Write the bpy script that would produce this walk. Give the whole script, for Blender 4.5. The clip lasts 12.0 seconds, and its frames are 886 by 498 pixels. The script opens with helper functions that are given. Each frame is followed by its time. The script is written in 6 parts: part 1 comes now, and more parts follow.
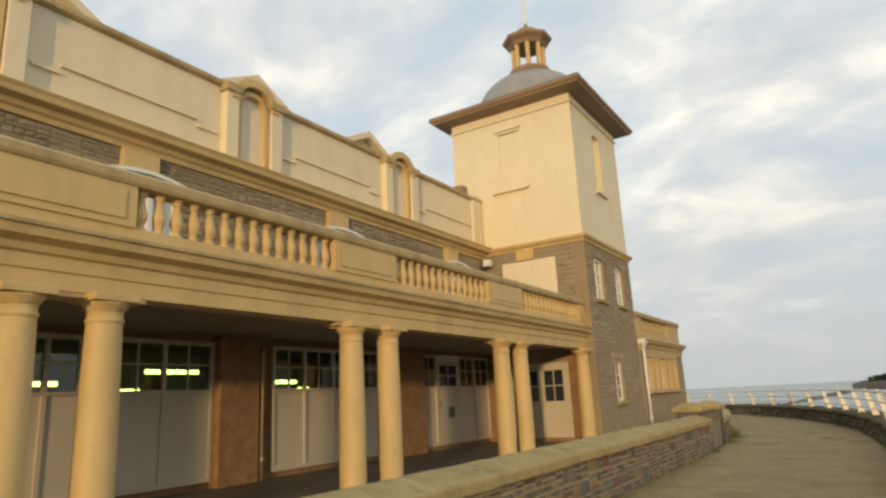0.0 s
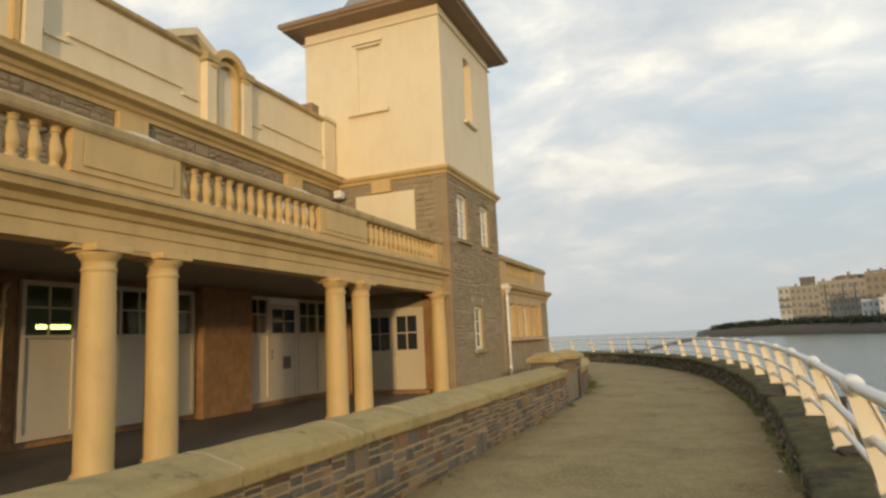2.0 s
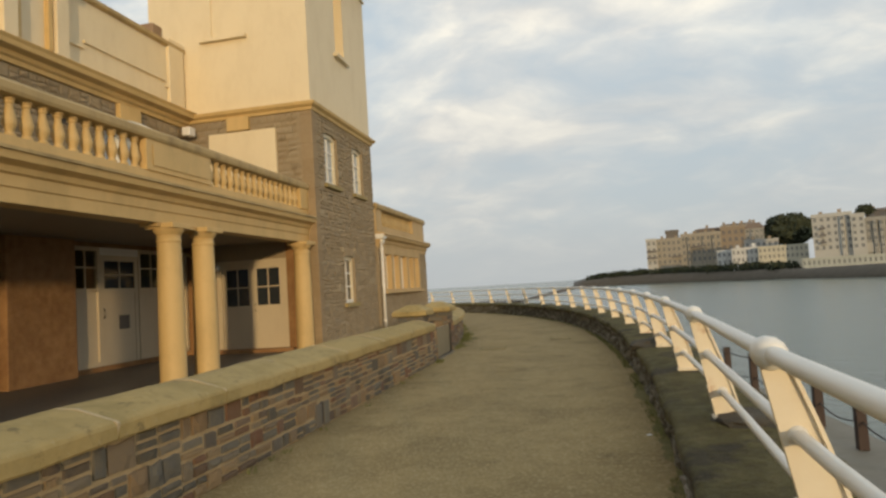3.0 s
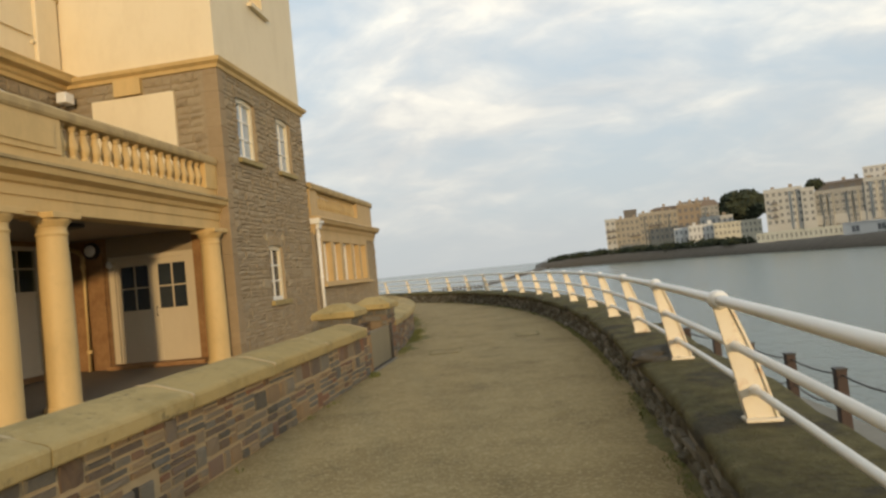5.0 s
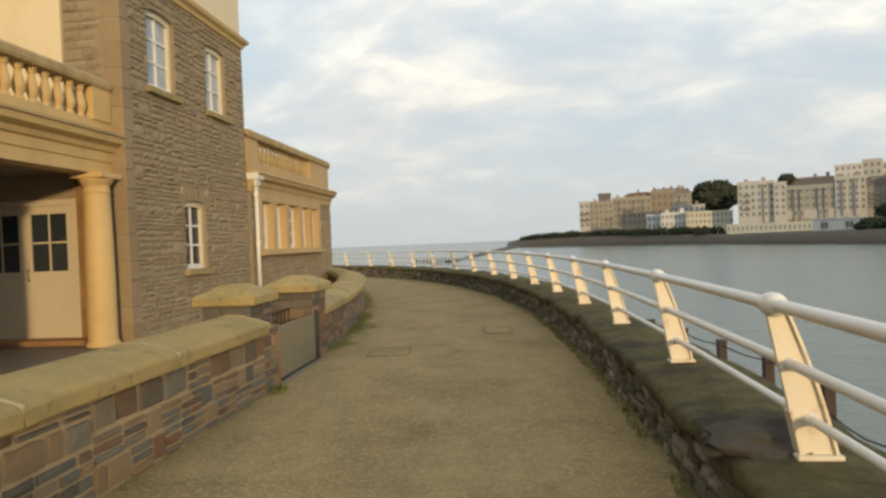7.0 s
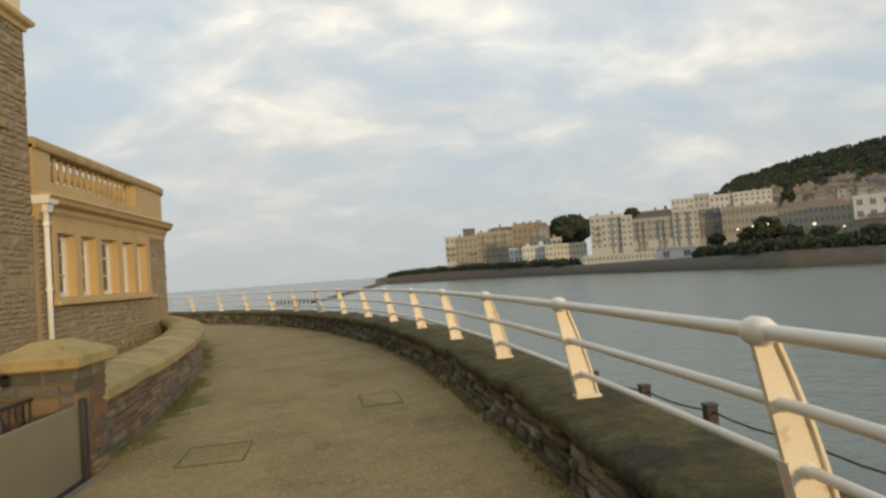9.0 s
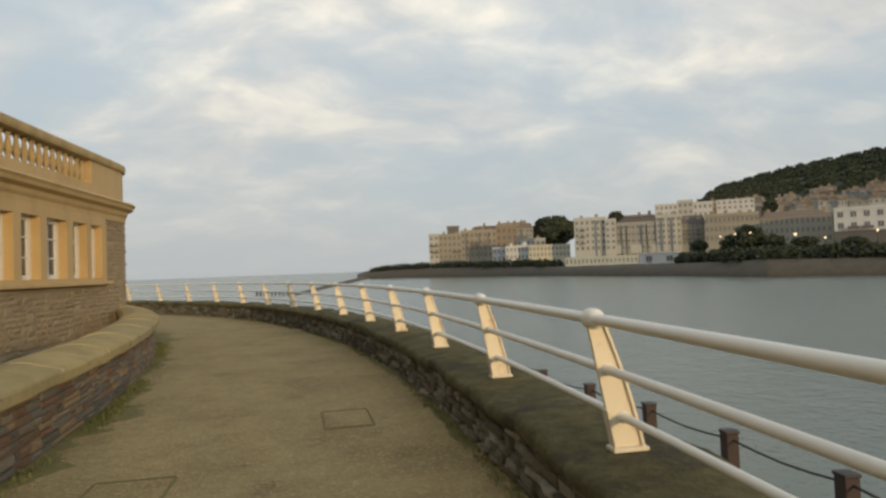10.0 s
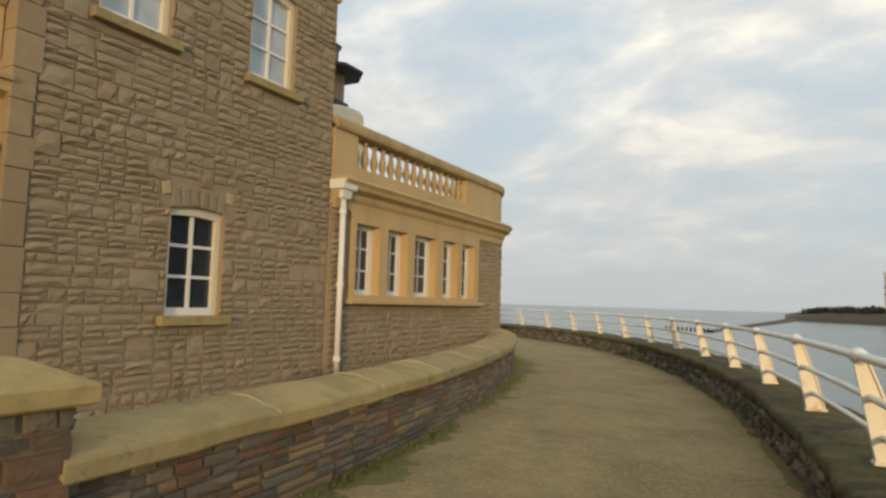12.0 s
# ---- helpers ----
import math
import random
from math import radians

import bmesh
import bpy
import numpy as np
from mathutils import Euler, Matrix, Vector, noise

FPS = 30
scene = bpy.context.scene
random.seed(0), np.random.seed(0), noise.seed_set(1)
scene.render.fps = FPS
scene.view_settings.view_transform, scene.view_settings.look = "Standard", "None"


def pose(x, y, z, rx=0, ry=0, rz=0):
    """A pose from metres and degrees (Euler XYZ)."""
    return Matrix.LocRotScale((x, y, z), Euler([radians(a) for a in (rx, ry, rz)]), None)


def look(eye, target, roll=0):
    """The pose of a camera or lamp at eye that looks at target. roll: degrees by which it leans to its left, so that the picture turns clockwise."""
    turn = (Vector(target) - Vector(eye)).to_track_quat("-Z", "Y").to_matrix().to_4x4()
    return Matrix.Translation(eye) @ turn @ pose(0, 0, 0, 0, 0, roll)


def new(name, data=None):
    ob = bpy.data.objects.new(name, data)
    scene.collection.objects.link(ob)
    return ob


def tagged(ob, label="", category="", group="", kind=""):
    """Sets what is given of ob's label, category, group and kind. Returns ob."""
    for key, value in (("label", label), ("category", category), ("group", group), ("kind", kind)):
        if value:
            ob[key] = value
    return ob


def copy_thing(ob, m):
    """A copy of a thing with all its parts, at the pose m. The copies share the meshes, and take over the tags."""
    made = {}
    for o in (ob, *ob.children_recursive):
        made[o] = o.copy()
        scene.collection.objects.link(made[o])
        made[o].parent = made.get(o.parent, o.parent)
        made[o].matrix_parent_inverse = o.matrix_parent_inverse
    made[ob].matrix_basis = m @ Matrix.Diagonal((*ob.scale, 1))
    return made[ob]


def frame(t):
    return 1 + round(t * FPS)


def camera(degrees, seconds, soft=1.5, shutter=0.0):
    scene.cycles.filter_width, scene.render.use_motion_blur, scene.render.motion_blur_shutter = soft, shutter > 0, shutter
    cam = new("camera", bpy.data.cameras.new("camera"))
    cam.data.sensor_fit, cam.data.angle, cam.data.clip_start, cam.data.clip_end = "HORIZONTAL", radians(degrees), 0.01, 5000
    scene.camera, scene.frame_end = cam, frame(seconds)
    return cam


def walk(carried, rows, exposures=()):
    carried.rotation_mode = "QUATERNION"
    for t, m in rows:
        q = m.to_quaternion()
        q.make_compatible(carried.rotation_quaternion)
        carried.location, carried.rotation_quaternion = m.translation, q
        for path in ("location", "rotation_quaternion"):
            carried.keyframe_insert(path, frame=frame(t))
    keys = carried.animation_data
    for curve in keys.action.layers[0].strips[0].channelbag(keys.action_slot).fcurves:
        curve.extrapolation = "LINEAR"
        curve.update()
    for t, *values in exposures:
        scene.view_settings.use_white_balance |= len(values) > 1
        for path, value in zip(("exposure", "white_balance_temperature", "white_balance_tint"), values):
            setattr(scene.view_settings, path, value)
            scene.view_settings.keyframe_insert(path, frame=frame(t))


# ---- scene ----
cam = camera(69.3, 12.0, soft=2.6)
METRES, EYE, TILT, LEAN, TURN = 15.5, 1.33, 0.85, 0.0, 32.1
ROWS = [
    (0.0, 0.0, 0.0, 0.0, 0.6, 12.43, 2.73),
    (0.5, 0.0156, 0.0375, -0.0022, 0.61, 10.12, 3.76),
    (1.0, 0.0323, 0.0776, 0.0017, -3.29, 7.34, 2.78),
    (1.5, 0.0535, 0.1148, -0.0001, -6.74, 7.72, 1.82),
    (2.0, 0.0691, 0.1506, -0.0023, -9.98, 7.35, 2.53),
    (2.5, 0.093, 0.185, -0.0053, -15.1, 5.7, 2.97),
    (3.0, 0.1163, 0.2186, -0.0051, -19.92, 2.65, 3.26),
    (3.5, 0.1365, 0.251, -0.0037, -25.5, 3.39, 3.87),
    (5.5, 0.2187, 0.4018, -0.006, -22.29, 0.58, 5.09),
    (6.0, 0.2408, 0.4382, -0.007, -21.0, -0.48, 3.25),
    (6.5, 0.2648, 0.4764, -0.0062, -22.67, -3.03, 4.35),
    (7.0, 0.2816, 0.513, -0.0063, -25.71, -1.34, 1.98),
    (7.5, 0.3028, 0.5515, -0.0066, -32.1, -0.97, 5.53),
    (9.5, 0.3793, 0.6962, -0.0116, -38.73, 1.84, 2.51),
    (10.0, 0.4055, 0.7249, -0.012, -39.06, 1.05, 1.54),
    (10.5, 0.4296, 0.7573, -0.0143, -24.8, 1.39, 0.54),
    (11.0, 0.4593, 0.7864, -0.0148, -14.46, 4.09, -0.16),
    (11.5, 0.4794, 0.8156, -0.0138, 2.92, 4.41, -1.47),
    (12.0, 0.5092, 0.8497, -0.0146, -3.37, 3.84, -1.72),
]
EXPOSURES = [(0.0, -0.02), (0.5, -0.12), (1.5, 0.0), (2.5, -0.12), (3.5, -0.18), (5.5, 0.05), (6.5, 0.05), (7.0, 0.1), (7.5, 0.05), (9.5, -0.14), (10.5, -0.26), (11.0, -0.27), (11.5, -0.24), (12.0, -0.06)]
walk(cam, [(t, pose(0, 0, EYE, TILT, LEAN, TURN) @ pose(METRES * x, METRES * y, METRES * z, 90 + pitch, roll, yaw)) for t, x, y, z, yaw, pitch, roll in ROWS], EXPOSURES)

# ---- world, sun, exposure ----
SUN_AZ, SUN_EL = (0.36, -0.93), 5.3          # the sun stands low over the sea, behind the walker
world = bpy.data.worlds.new("sky")
scene.world = world
world.use_nodes = True


class Tree:
    """Small wrapper that makes shader nodes and links in one line each."""

    def __init__(self, tree):
        self.t = tree

    def node(self, kind, **put):
        n = self.t.nodes.new(kind)
        for k, v in put.items():
            if k in n.inputs:
                n.inputs[k].default_value = v
            else:
                setattr(n, k, v)
        return n

    def link(self, a, b):
        self.t.links.new(a, b)

    def math(self, op, a, b=0.0, clamp=False):
        n = self.t.nodes.new("ShaderNodeMath")
        n.operation, n.use_clamp = op, clamp
        for i, v in enumerate((a, b)):
            if isinstance(v, (int, float)):
                n.inputs[i].default_value = v
            else:
                self.link(v, n.inputs[i])
        return n.outputs[0]

    def ramp(self, fac, stops):
        n = self.t.nodes.new("ShaderNodeValToRGB")
        els = n.color_ramp.elements
        while len(els) < len(stops):
            els.new(0.5)
        for e, (p, c) in zip(els, stops):
            e.position = p
            e.color = (*c, 1) if isinstance(c, tuple) else (c, c, c, 1)
        self.link(fac, n.inputs[0])
        return n.outputs[0]

    def mix(self, fac, a, b, mode="MIX"):
        n = self.t.nodes.new("ShaderNodeMix")
        n.data_type, n.blend_type = "RGBA", mode
        for i, v in ((0, fac), (6, a), (7, b)):
            if isinstance(v, tuple):
                n.inputs[i].default_value = (*v, 1)
            elif isinstance(v, (int, float)):
                n.inputs[i].default_value = v
            else:
                self.link(v, n.inputs[i])
        return n.outputs[2]

    def noise(self, vec, scale, detail=5.0, rough=0.55):
        n = self.node("ShaderNodeTexNoise", Scale=scale, Detail=detail, Roughness=rough)
        if vec is not None:
            self.link(vec, n.inputs["Vector"])
        return n.outputs["Fac"]


def build_sky():
    w = Tree(world.node_tree)
    w.t.nodes.clear()
    out, bg = w.node("ShaderNodeOutputWorld"), w.node("ShaderNodeBackground", Strength=SKY)
    w.link(bg.outputs[0], out.inputs[0])
    sky = w.node("ShaderNodeTexSky")
    sky.sky_type, sky.sun_disc = "NISHITA", False
    sky.sun_elevation = radians(SUN_EL)
    sky.sun_rotation = math.atan2(SUN_AZ[0], SUN_AZ[1])
    co = w.node("ShaderNodeTexCoord").outputs["Generated"]
    sep = w.node("ShaderNodeSeparateXYZ")
    w.link(co, sep.inputs[0])
    up = w.math("MAXIMUM", sep.outputs[2], 0.0)
    flat = w.math("ADD", up, 0.36)
    plane = w.node("ShaderNodeCombineXYZ")
    w.link(w.math("DIVIDE", sep.outputs[0], flat), plane.inputs[0])
    w.link(w.math("DIVIDE", sep.outputs[1], flat), plane.inputs[1])
    warp = w.node("ShaderNodeMapping")
    warp.inputs["Rotation"].default_value = (0, 0, radians(-28))
    warp.inputs["Scale"].default_value = (0.8, 1.12, 1)
    w.link(plane.outputs[0], warp.inputs[0])
    bend = w.node("ShaderNodeTexNoise", Scale=2.2, Detail=3.0)
    w.link(warp.outputs[0], bend.inputs["Vector"])
    drift = w.node("ShaderNodeVectorMath", operation="MULTIPLY_ADD")
    w.link(bend.outputs["Color"], drift.inputs[0])
    drift.inputs[1].default_value = (0.28, 0.28, 0.0)
    w.link(warp.outputs[0], drift.inputs[2])
    big = w.noise(drift.outputs[0], 1.7, 6.0, 0.55)
    fine = w.noise(drift.outputs[0], 4.2, 6.0, 0.55)
    cover = w.math("ADD", w.math("MULTIPLY", big, 0.72), w.math("MULTIPLY", fine, 0.28))
    veil = w.ramp(cover, [(0.38, 0.0), (0.60, 1.0)])
    lit = w.ramp(fine, [(0.32, (0.62, 0.635, 0.63)), (0.5, (0.81, 0.79, 0.735)), (0.66, (1.06, 1.0, 0.865))])
    blue = w.mix(0.72, w.mix(1.0, sky.outputs[0], (0.085, 0.085, 0.085), "MULTIPLY"), (0.67, 0.79, 0.88))
    clouds = w.mix(veil, blue, lit)
    haze = w.ramp(up, [(0.0, 1.0), (0.1, 0.62), (0.34, 0.0)])
    w.link(w.mix(haze, clouds, (0.51, 0.535, 0.535)), bg.inputs[0])


SKY = 1.09
build_sky()
sun = new("sun", bpy.data.lights.new("sun", "SUN"))
sun.data.energy, sun.data.angle, sun.data.color = 2.2, radians(1.8), (1.0, 0.70, 0.36)
sun.matrix_world = look((0, 0, 0), (-SUN_AZ[0], -SUN_AZ[1], -math.tan(radians(SUN_EL))))


# ---- materials ----
def material(name, rough=0.8, metal=0.0):
    m = bpy.data.materials.new(name)
    m.use_nodes = True
    k = Tree(m.node_tree)
    k.bsdf = m.node_tree.nodes["Principled BSDF"]
    k.bsdf.inputs["Roughness"].default_value = rough
    k.bsdf.inputs["Metallic"].default_value = metal
    k.co = k.node("ShaderNodeTexCoord").outputs["Object"]
    geo = k.node("ShaderNodeNewGeometry")
    k.pos = geo.outputs["Position"]
    info = k.node("ShaderNodeObjectInfo")
    k.rand = k.math("FRACT", k.math("ADD", info.outputs["Random"], geo.outputs["Random Per Island"]))
    return m, k


def bump(k, height, strength=0.3, distance=0.01):
    b = k.node("ShaderNodeBump", Strength=strength, Distance=distance)
    k.link(height, b.inputs["Height"])
    k.link(b.outputs[0], k.bsdf.inputs["Normal"])


def painted(name, colour, dirt, amount=0.35, rough=0.6, streak=True, grain=60, strength=0.15):
    """Paint or render with large faded areas, soft blotches, rain streaks and fine grain."""
    m, k = material(name, rough)
    stretch = k.node("ShaderNodeMapping")
    stretch.inputs["Scale"].default_value = (1.0, 1.0, 0.4) if streak else (1, 1, 1)
    k.link(k.pos, stretch.inputs[0])
    runs = k.ramp(k.noise(stretch.outputs[0], 1.9, 8, 0.68), [(0.46, 0.0), (0.74, 1.0)])
    large = k.noise(k.pos, 0.55, 5, 0.6)
    blots = k.ramp(k.noise(k.pos, 5.5, 7, 0.7), [(0.56, 0.0), (0.72, 1.0)])
    c = k.mix(k.math("MULTIPLY", runs, amount), colour, dirt)
    c = k.mix(k.math("MULTIPLY", blots, amount * 0.45), c, dirt)
    c = k.mix(k.math("MULTIPLY", large, 0.3), c, tuple(v * 0.8 for v in colour))
    k.link(c, k.bsdf.inputs["Base Color"])
    bump(k, k.noise(k.pos, grain, 4), strength, 0.004)
    return m


def stony(name, stops, rough=0.9, spot=(0.35, 0.33, 0.26), strength=0.6, scale=14, spread=0.35):
    """Stone whose pieces differ in colour, with lichen spots and a rough face."""
    m, k = material(name, rough)
    base = k.ramp(k.rand, stops)
    mott = k.noise(k.pos, scale, 6, 0.65)
    c = k.mix(k.ramp(mott, [(0.3, 0.0), (0.75, spread * 2)]), base, spot)
    c = k.mix(k.math("MULTIPLY", k.noise(k.pos, 1.1, 4), spread), c, tuple(v * 0.45 for v in spot), "MIX")
    k.link(c, k.bsdf.inputs["Base Color"])
    bump(k, k.noise(k.pos, scale * 1.6, 8, 0.7), strength, 0.03)
    return m


CREAM = painted("cream_masonry_paint", (0.63, 0.445, 0.19), (0.30, 0.22, 0.09), 0.48)
CREAM_PALE = painted("pale_cream_render", (0.775, 0.665, 0.455), (0.50, 0.385, 0.21), 0.28)
# Cream for doors and screens, lowered to carry the porch shade.
CREAM_PANEL = painted("cream_paint_shade_toned", (0.59, 0.51, 0.365), (0.40, 0.33, 0.22), 0.3)
WING_OCHRE = painted("wing_ochre_paint", (0.53, 0.375, 0.175), (0.27, 0.18, 0.07), 0.4)
OCHRE_WEATHERED = painted("weathered_ochre_paint", (0.47, 0.35, 0.17), (0.16, 0.12, 0.06), 0.75, 0.8)
FRAME_CREAM = painted("cream_window_paint", (0.74, 0.67, 0.50), (0.5, 0.42, 0.28), 0.2, 0.45, strength=0.06)
WHITE = painted("white_gloss_paint", (0.80, 0.79, 0.74), (0.55, 0.50, 0.40), 0.2, 0.35, strength=0.06)
# Shade under the ceiling and indoor dimness are put into this dark colour.
SHADE_PAINT = painted("shade_darkened_paint", (0.24, 0.21, 0.165), (0.15, 0.13, 0.10), 0.35)
TOWER_STONE = stony("brown_limestone", [(0.0, (0.24, 0.182, 0.11)), (0.25, (0.345, 0.265, 0.158)), (0.5, (0.295, 0.222, 0.134)), (0.75, (0.40, 0.325, 0.21)), (1.0, (0.30, 0.245, 0.172))], spot=(0.39, 0.318, 0.208), scale=7, spread=0.46, strength=1.0)
TOWER_MORTAR = stony("brown_mortar", [(0.0, (0.32, 0.25, 0.155)), (1.0, (0.32, 0.25, 0.155))], spot=(0.38, 0.30, 0.19), strength=0.4)
QUOIN = stony("dressed_brown_stone", [(0.0, (0.34, 0.255, 0.15)), (1.0, (0.41, 0.315, 0.195))], spot=(0.30, 0.22, 0.125), strength=0.4, scale=8, spread=0.4)
WALL_STONE = stony("mixed_rubble_stone", [(0.0, (0.062, 0.062, 0.058)), (0.16, (0.115, 0.12, 0.118)), (0.3, (0.185, 0.175, 0.15)), (0.42, (0.25, 0.165, 0.09)), (0.54, (0.33, 0.235, 0.13)), (0.64, (0.15, 0.145, 0.13)), (0.76, (0.20, 0.085, 0.05)), (0.88, (0.13, 0.075, 0.05)), (1.0, (0.085, 0.092, 0.095))], spot=(0.26, 0.215, 0.13), spread=0.2, strength=0.9)
DARK_MORTAR = stony("brown_grey_mortar", [(0.0, (0.24, 0.18, 0.105)), (1.0, (0.24, 0.18, 0.105))], spot=(0.12, 0.10, 0.07))
PALE_MORTAR = stony("pale_joint_mortar", [(0.0, (0.52, 0.42, 0.26)), (1.0, (0.52, 0.42, 0.26))], spot=(0.45, 0.37, 0.24), strength=0.3)
WALL_MORTAR = stony("sandy_mortar", [(0.0, (0.50, 0.385, 0.225)), (1.0, (0.50, 0.385, 0.225))], spot=(0.34, 0.28, 0.17))
SEA_STONE = stony("dark_sea_wall_stone", [(0.0, (0.08, 0.066, 0.046)), (0.3, (0.17, 0.145, 0.105)), (0.5, (0.36, 0.32, 0.265)), (0.62, (0.10, 0.085, 0.06)), (0.8, (0.48, 0.44, 0.38)), (0.9, (0.26, 0.225, 0.18)), (1.0, (0.14, 0.115, 0.08))], spot=(0.10, 0.095, 0.05))
BARE_STONE = stony("dark_bare_stone", [(0.0, (0.06, 0.055, 0.045)), (1.0, (0.08, 0.073, 0.06))], spot=(0.13, 0.12, 0.095), strength=1.0, scale=12)
SEA_MORTAR = stony("dark_mortar", [(0.0, (0.075, 0.07, 0.05)), (1.0, (0.075, 0.07, 0.05))], spot=(0.06, 0.07, 0.03))


def coping_mat():
    """Buff sandstone, yellow-green with lichen and dark weather stains."""
    m, k = material("lichened_sandstone_coping", 0.92)
    base = k.ramp(k.rand, [(0.0, (0.36, 0.27, 0.105)), (0.5, (0.40, 0.31, 0.135)), (1.0, (0.34, 0.275, 0.13))])
    c = k.mix(k.ramp(k.noise(k.pos, 2.6, 7, 0.7), [(0.45, 0.0), (0.62, 0.75)]), base, (0.265, 0.21, 0.085))
    c = k.mix(k.ramp(k.noise(k.pos, 6.0, 8, 0.75), [(0.57, 0.0), (0.66, 0.7)]), c, (0.12, 0.10, 0.05))
    c = k.mix(k.ramp(k.noise(k.pos, 19.0, 6, 0.7), [(0.58, 0.0), (0.7, 0.5)]), c, (0.45, 0.38, 0.22))
    k.link(c, k.bsdf.inputs["Base Color"])
    bump(k, k.noise(k.pos, 16, 9, 0.72), 0.6, 0.02)
    return m


COPING = coping_mat()



def mossy():
    m, k = material("mossy_concrete_top", 0.95)
    big, mid, small = k.noise(k.pos, 1.7, 6, 0.65), k.noise(k.pos, 6.0, 7, 0.7), k.noise(k.pos, 28.0, 6, 0.7)
    c = k.ramp(mid, [(0.3, (0.075, 0.066, 0.026)), (0.5, (0.14, 0.125, 0.046)), (0.72, (0.23, 0.20, 0.085))])
    c = k.mix(k.ramp(big, [(0.52, 0.0), (0.60, 0.8)]), c, (0.05, 0.044, 0.032))
    c = k.mix(k.ramp(k.noise(k.pos, 13.0, 8, 0.75), [(0.54, 0.0), (0.68, 0.45)]), c, (0.035, 0.032, 0.02))
    c = k.mix(k.ramp(small, [(0.58, 0.0), (0.72, 0.7)]), c, (0.24, 0.21, 0.12))
    k.link(c, k.bsdf.inputs["Base Color"])
    bump(k, k.math("ADD", mid, k.math("MULTIPLY", small, 0.8)), 1.0, 0.07)
    return m


MOSSY = mossy()

PILASTER = stony("orange_brown_stone", [(0.0, (0.43, 0.25, 0.105)), (1.0, (0.52, 0.31, 0.145))], spot=(0.24, 0.12, 0.05), strength=0.9, scale=5, spread=0.5)
SLATE = stony("slate_roof", [(0.0, (0.20, 0.19, 0.18)), (1.0, (0.30, 0.29, 0.27))], rough=0.6, spot=(0.35, 0.33, 0.29), scale=4)
EAVE = painted("brown_eave_paint", (0.30, 0.20, 0.12), (0.16, 0.11, 0.07), 0.5)
IRON = painted("black_iron", (0.035, 0.032, 0.03), (0.10, 0.055, 0.03), 0.4, 0.6)
DARK_WOOD = painted("dark_timber", (0.062, 0.043, 0.036), (0.12, 0.095, 0.08), 0.5, 0.85)
GATE_PANEL = painted("grey_flood_panel", (0.22, 0.195, 0.13), (0.17, 0.145, 0.10), 0.5, 0.5)


def bracket_paint():
    m, k = material("cream_bracket_paint", 0.45)
    rust = k.ramp(k.noise(k.pos, 5.5, 7, 0.7), [(0.56, 0.0), (0.70, 1.0)])
    c = k.mix(k.math("MULTIPLY", rust, 0.75), (0.76, 0.70, 0.56), (0.42, 0.17, 0.05))
    c = k.mix(k.math("MULTIPLY", k.noise(k.pos, 22, 4), 0.3), c, (0.62, 0.50, 0.34))
    k.link(c, k.bsdf.inputs["Base Color"])
    bump(k, k.noise(k.pos, 70, 3), 0.12, 0.004)
    return m


BRACKET = bracket_paint()


def lead():
    m, k = material("grey_lead_sheet", 0.5, 0.25)
    c = k.ramp(k.noise(k.pos, 1.4, 6, 0.6), [(0.3, (0.24, 0.235, 0.22)), (0.7, (0.36, 0.35, 0.325))])
    k.link(c, k.bsdf.inputs["Base Color"])
    return m


LEAD = lead()


def path_surface():
    m, k = material("buff_gravel_asphalt", 0.92)
    chips = k.node("ShaderNodeTexVoronoi", Scale=52.0)
    k.link(k.pos, chips.inputs["Vector"])
    patch = k.noise(k.pos, 0.9, 8, 0.7)
    mid = k.noise(k.pos, 4.5, 7, 0.7)
    grit = k.noise(k.pos, 34.0, 5, 0.75)
    c = k.ramp(mid, [(0.28, (0.245, 0.182, 0.077)), (0.72, (0.36, 0.274, 0.125))])
    c = k.mix(k.ramp(patch, [(0.44, 0.0), (0.64, 0.85)]), c, (0.205, 0.15, 0.06))
    c = k.mix(k.ramp(k.noise(k.pos, 1.8, 6, 0.72), [(0.60, 0.0), (0.70, 0.6)]), c, (0.13, 0.098, 0.042))
    c = k.mix(k.ramp(chips.outputs["Color"], [(0.55, 0.0), (0.95, 0.55)]), c, (0.50, 0.40, 0.22))
    c = k.mix(k.ramp(grit, [(0.56, 0.0), (0.72, 0.6)]), c, (0.14, 0.105, 0.05))
    k.link(c, k.bsdf.inputs["Base Color"])
    bump(k, k.math("ADD", chips.outputs["Distance"], grit), 0.6, 0.012)
    return m


PATH_MAT = path_surface()
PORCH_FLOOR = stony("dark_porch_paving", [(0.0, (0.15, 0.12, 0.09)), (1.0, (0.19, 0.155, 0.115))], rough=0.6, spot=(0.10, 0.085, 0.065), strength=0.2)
TERRACE = stony("wet_concrete_apron", [(0.0, (0.27, 0.25, 0.20)), (1.0, (0.27, 0.25, 0.20))], rough=0.7, spot=(0.17, 0.155, 0.12), strength=0.3, scale=3)


def glass(name, colour=(0.02, 0.025, 0.03), rough=0.05):
    m, k = material(name, rough)
    k.link(k.mix(k.noise(k.pos, 3.0, 3), colour, tuple(v * 1.8 for v in colour)), k.bsdf.inputs["Base Color"])
    k.bsdf.inputs["IOR"].default_value = 1.52
    bump(k, k.noise(k.pos, 2.2, 2), 0.05, 0.02)
    return m


GLASS = glass("window_glass")
CURTAIN_GLASS = glass("net_curtain_behind_glass", (0.30, 0.34, 0.37))


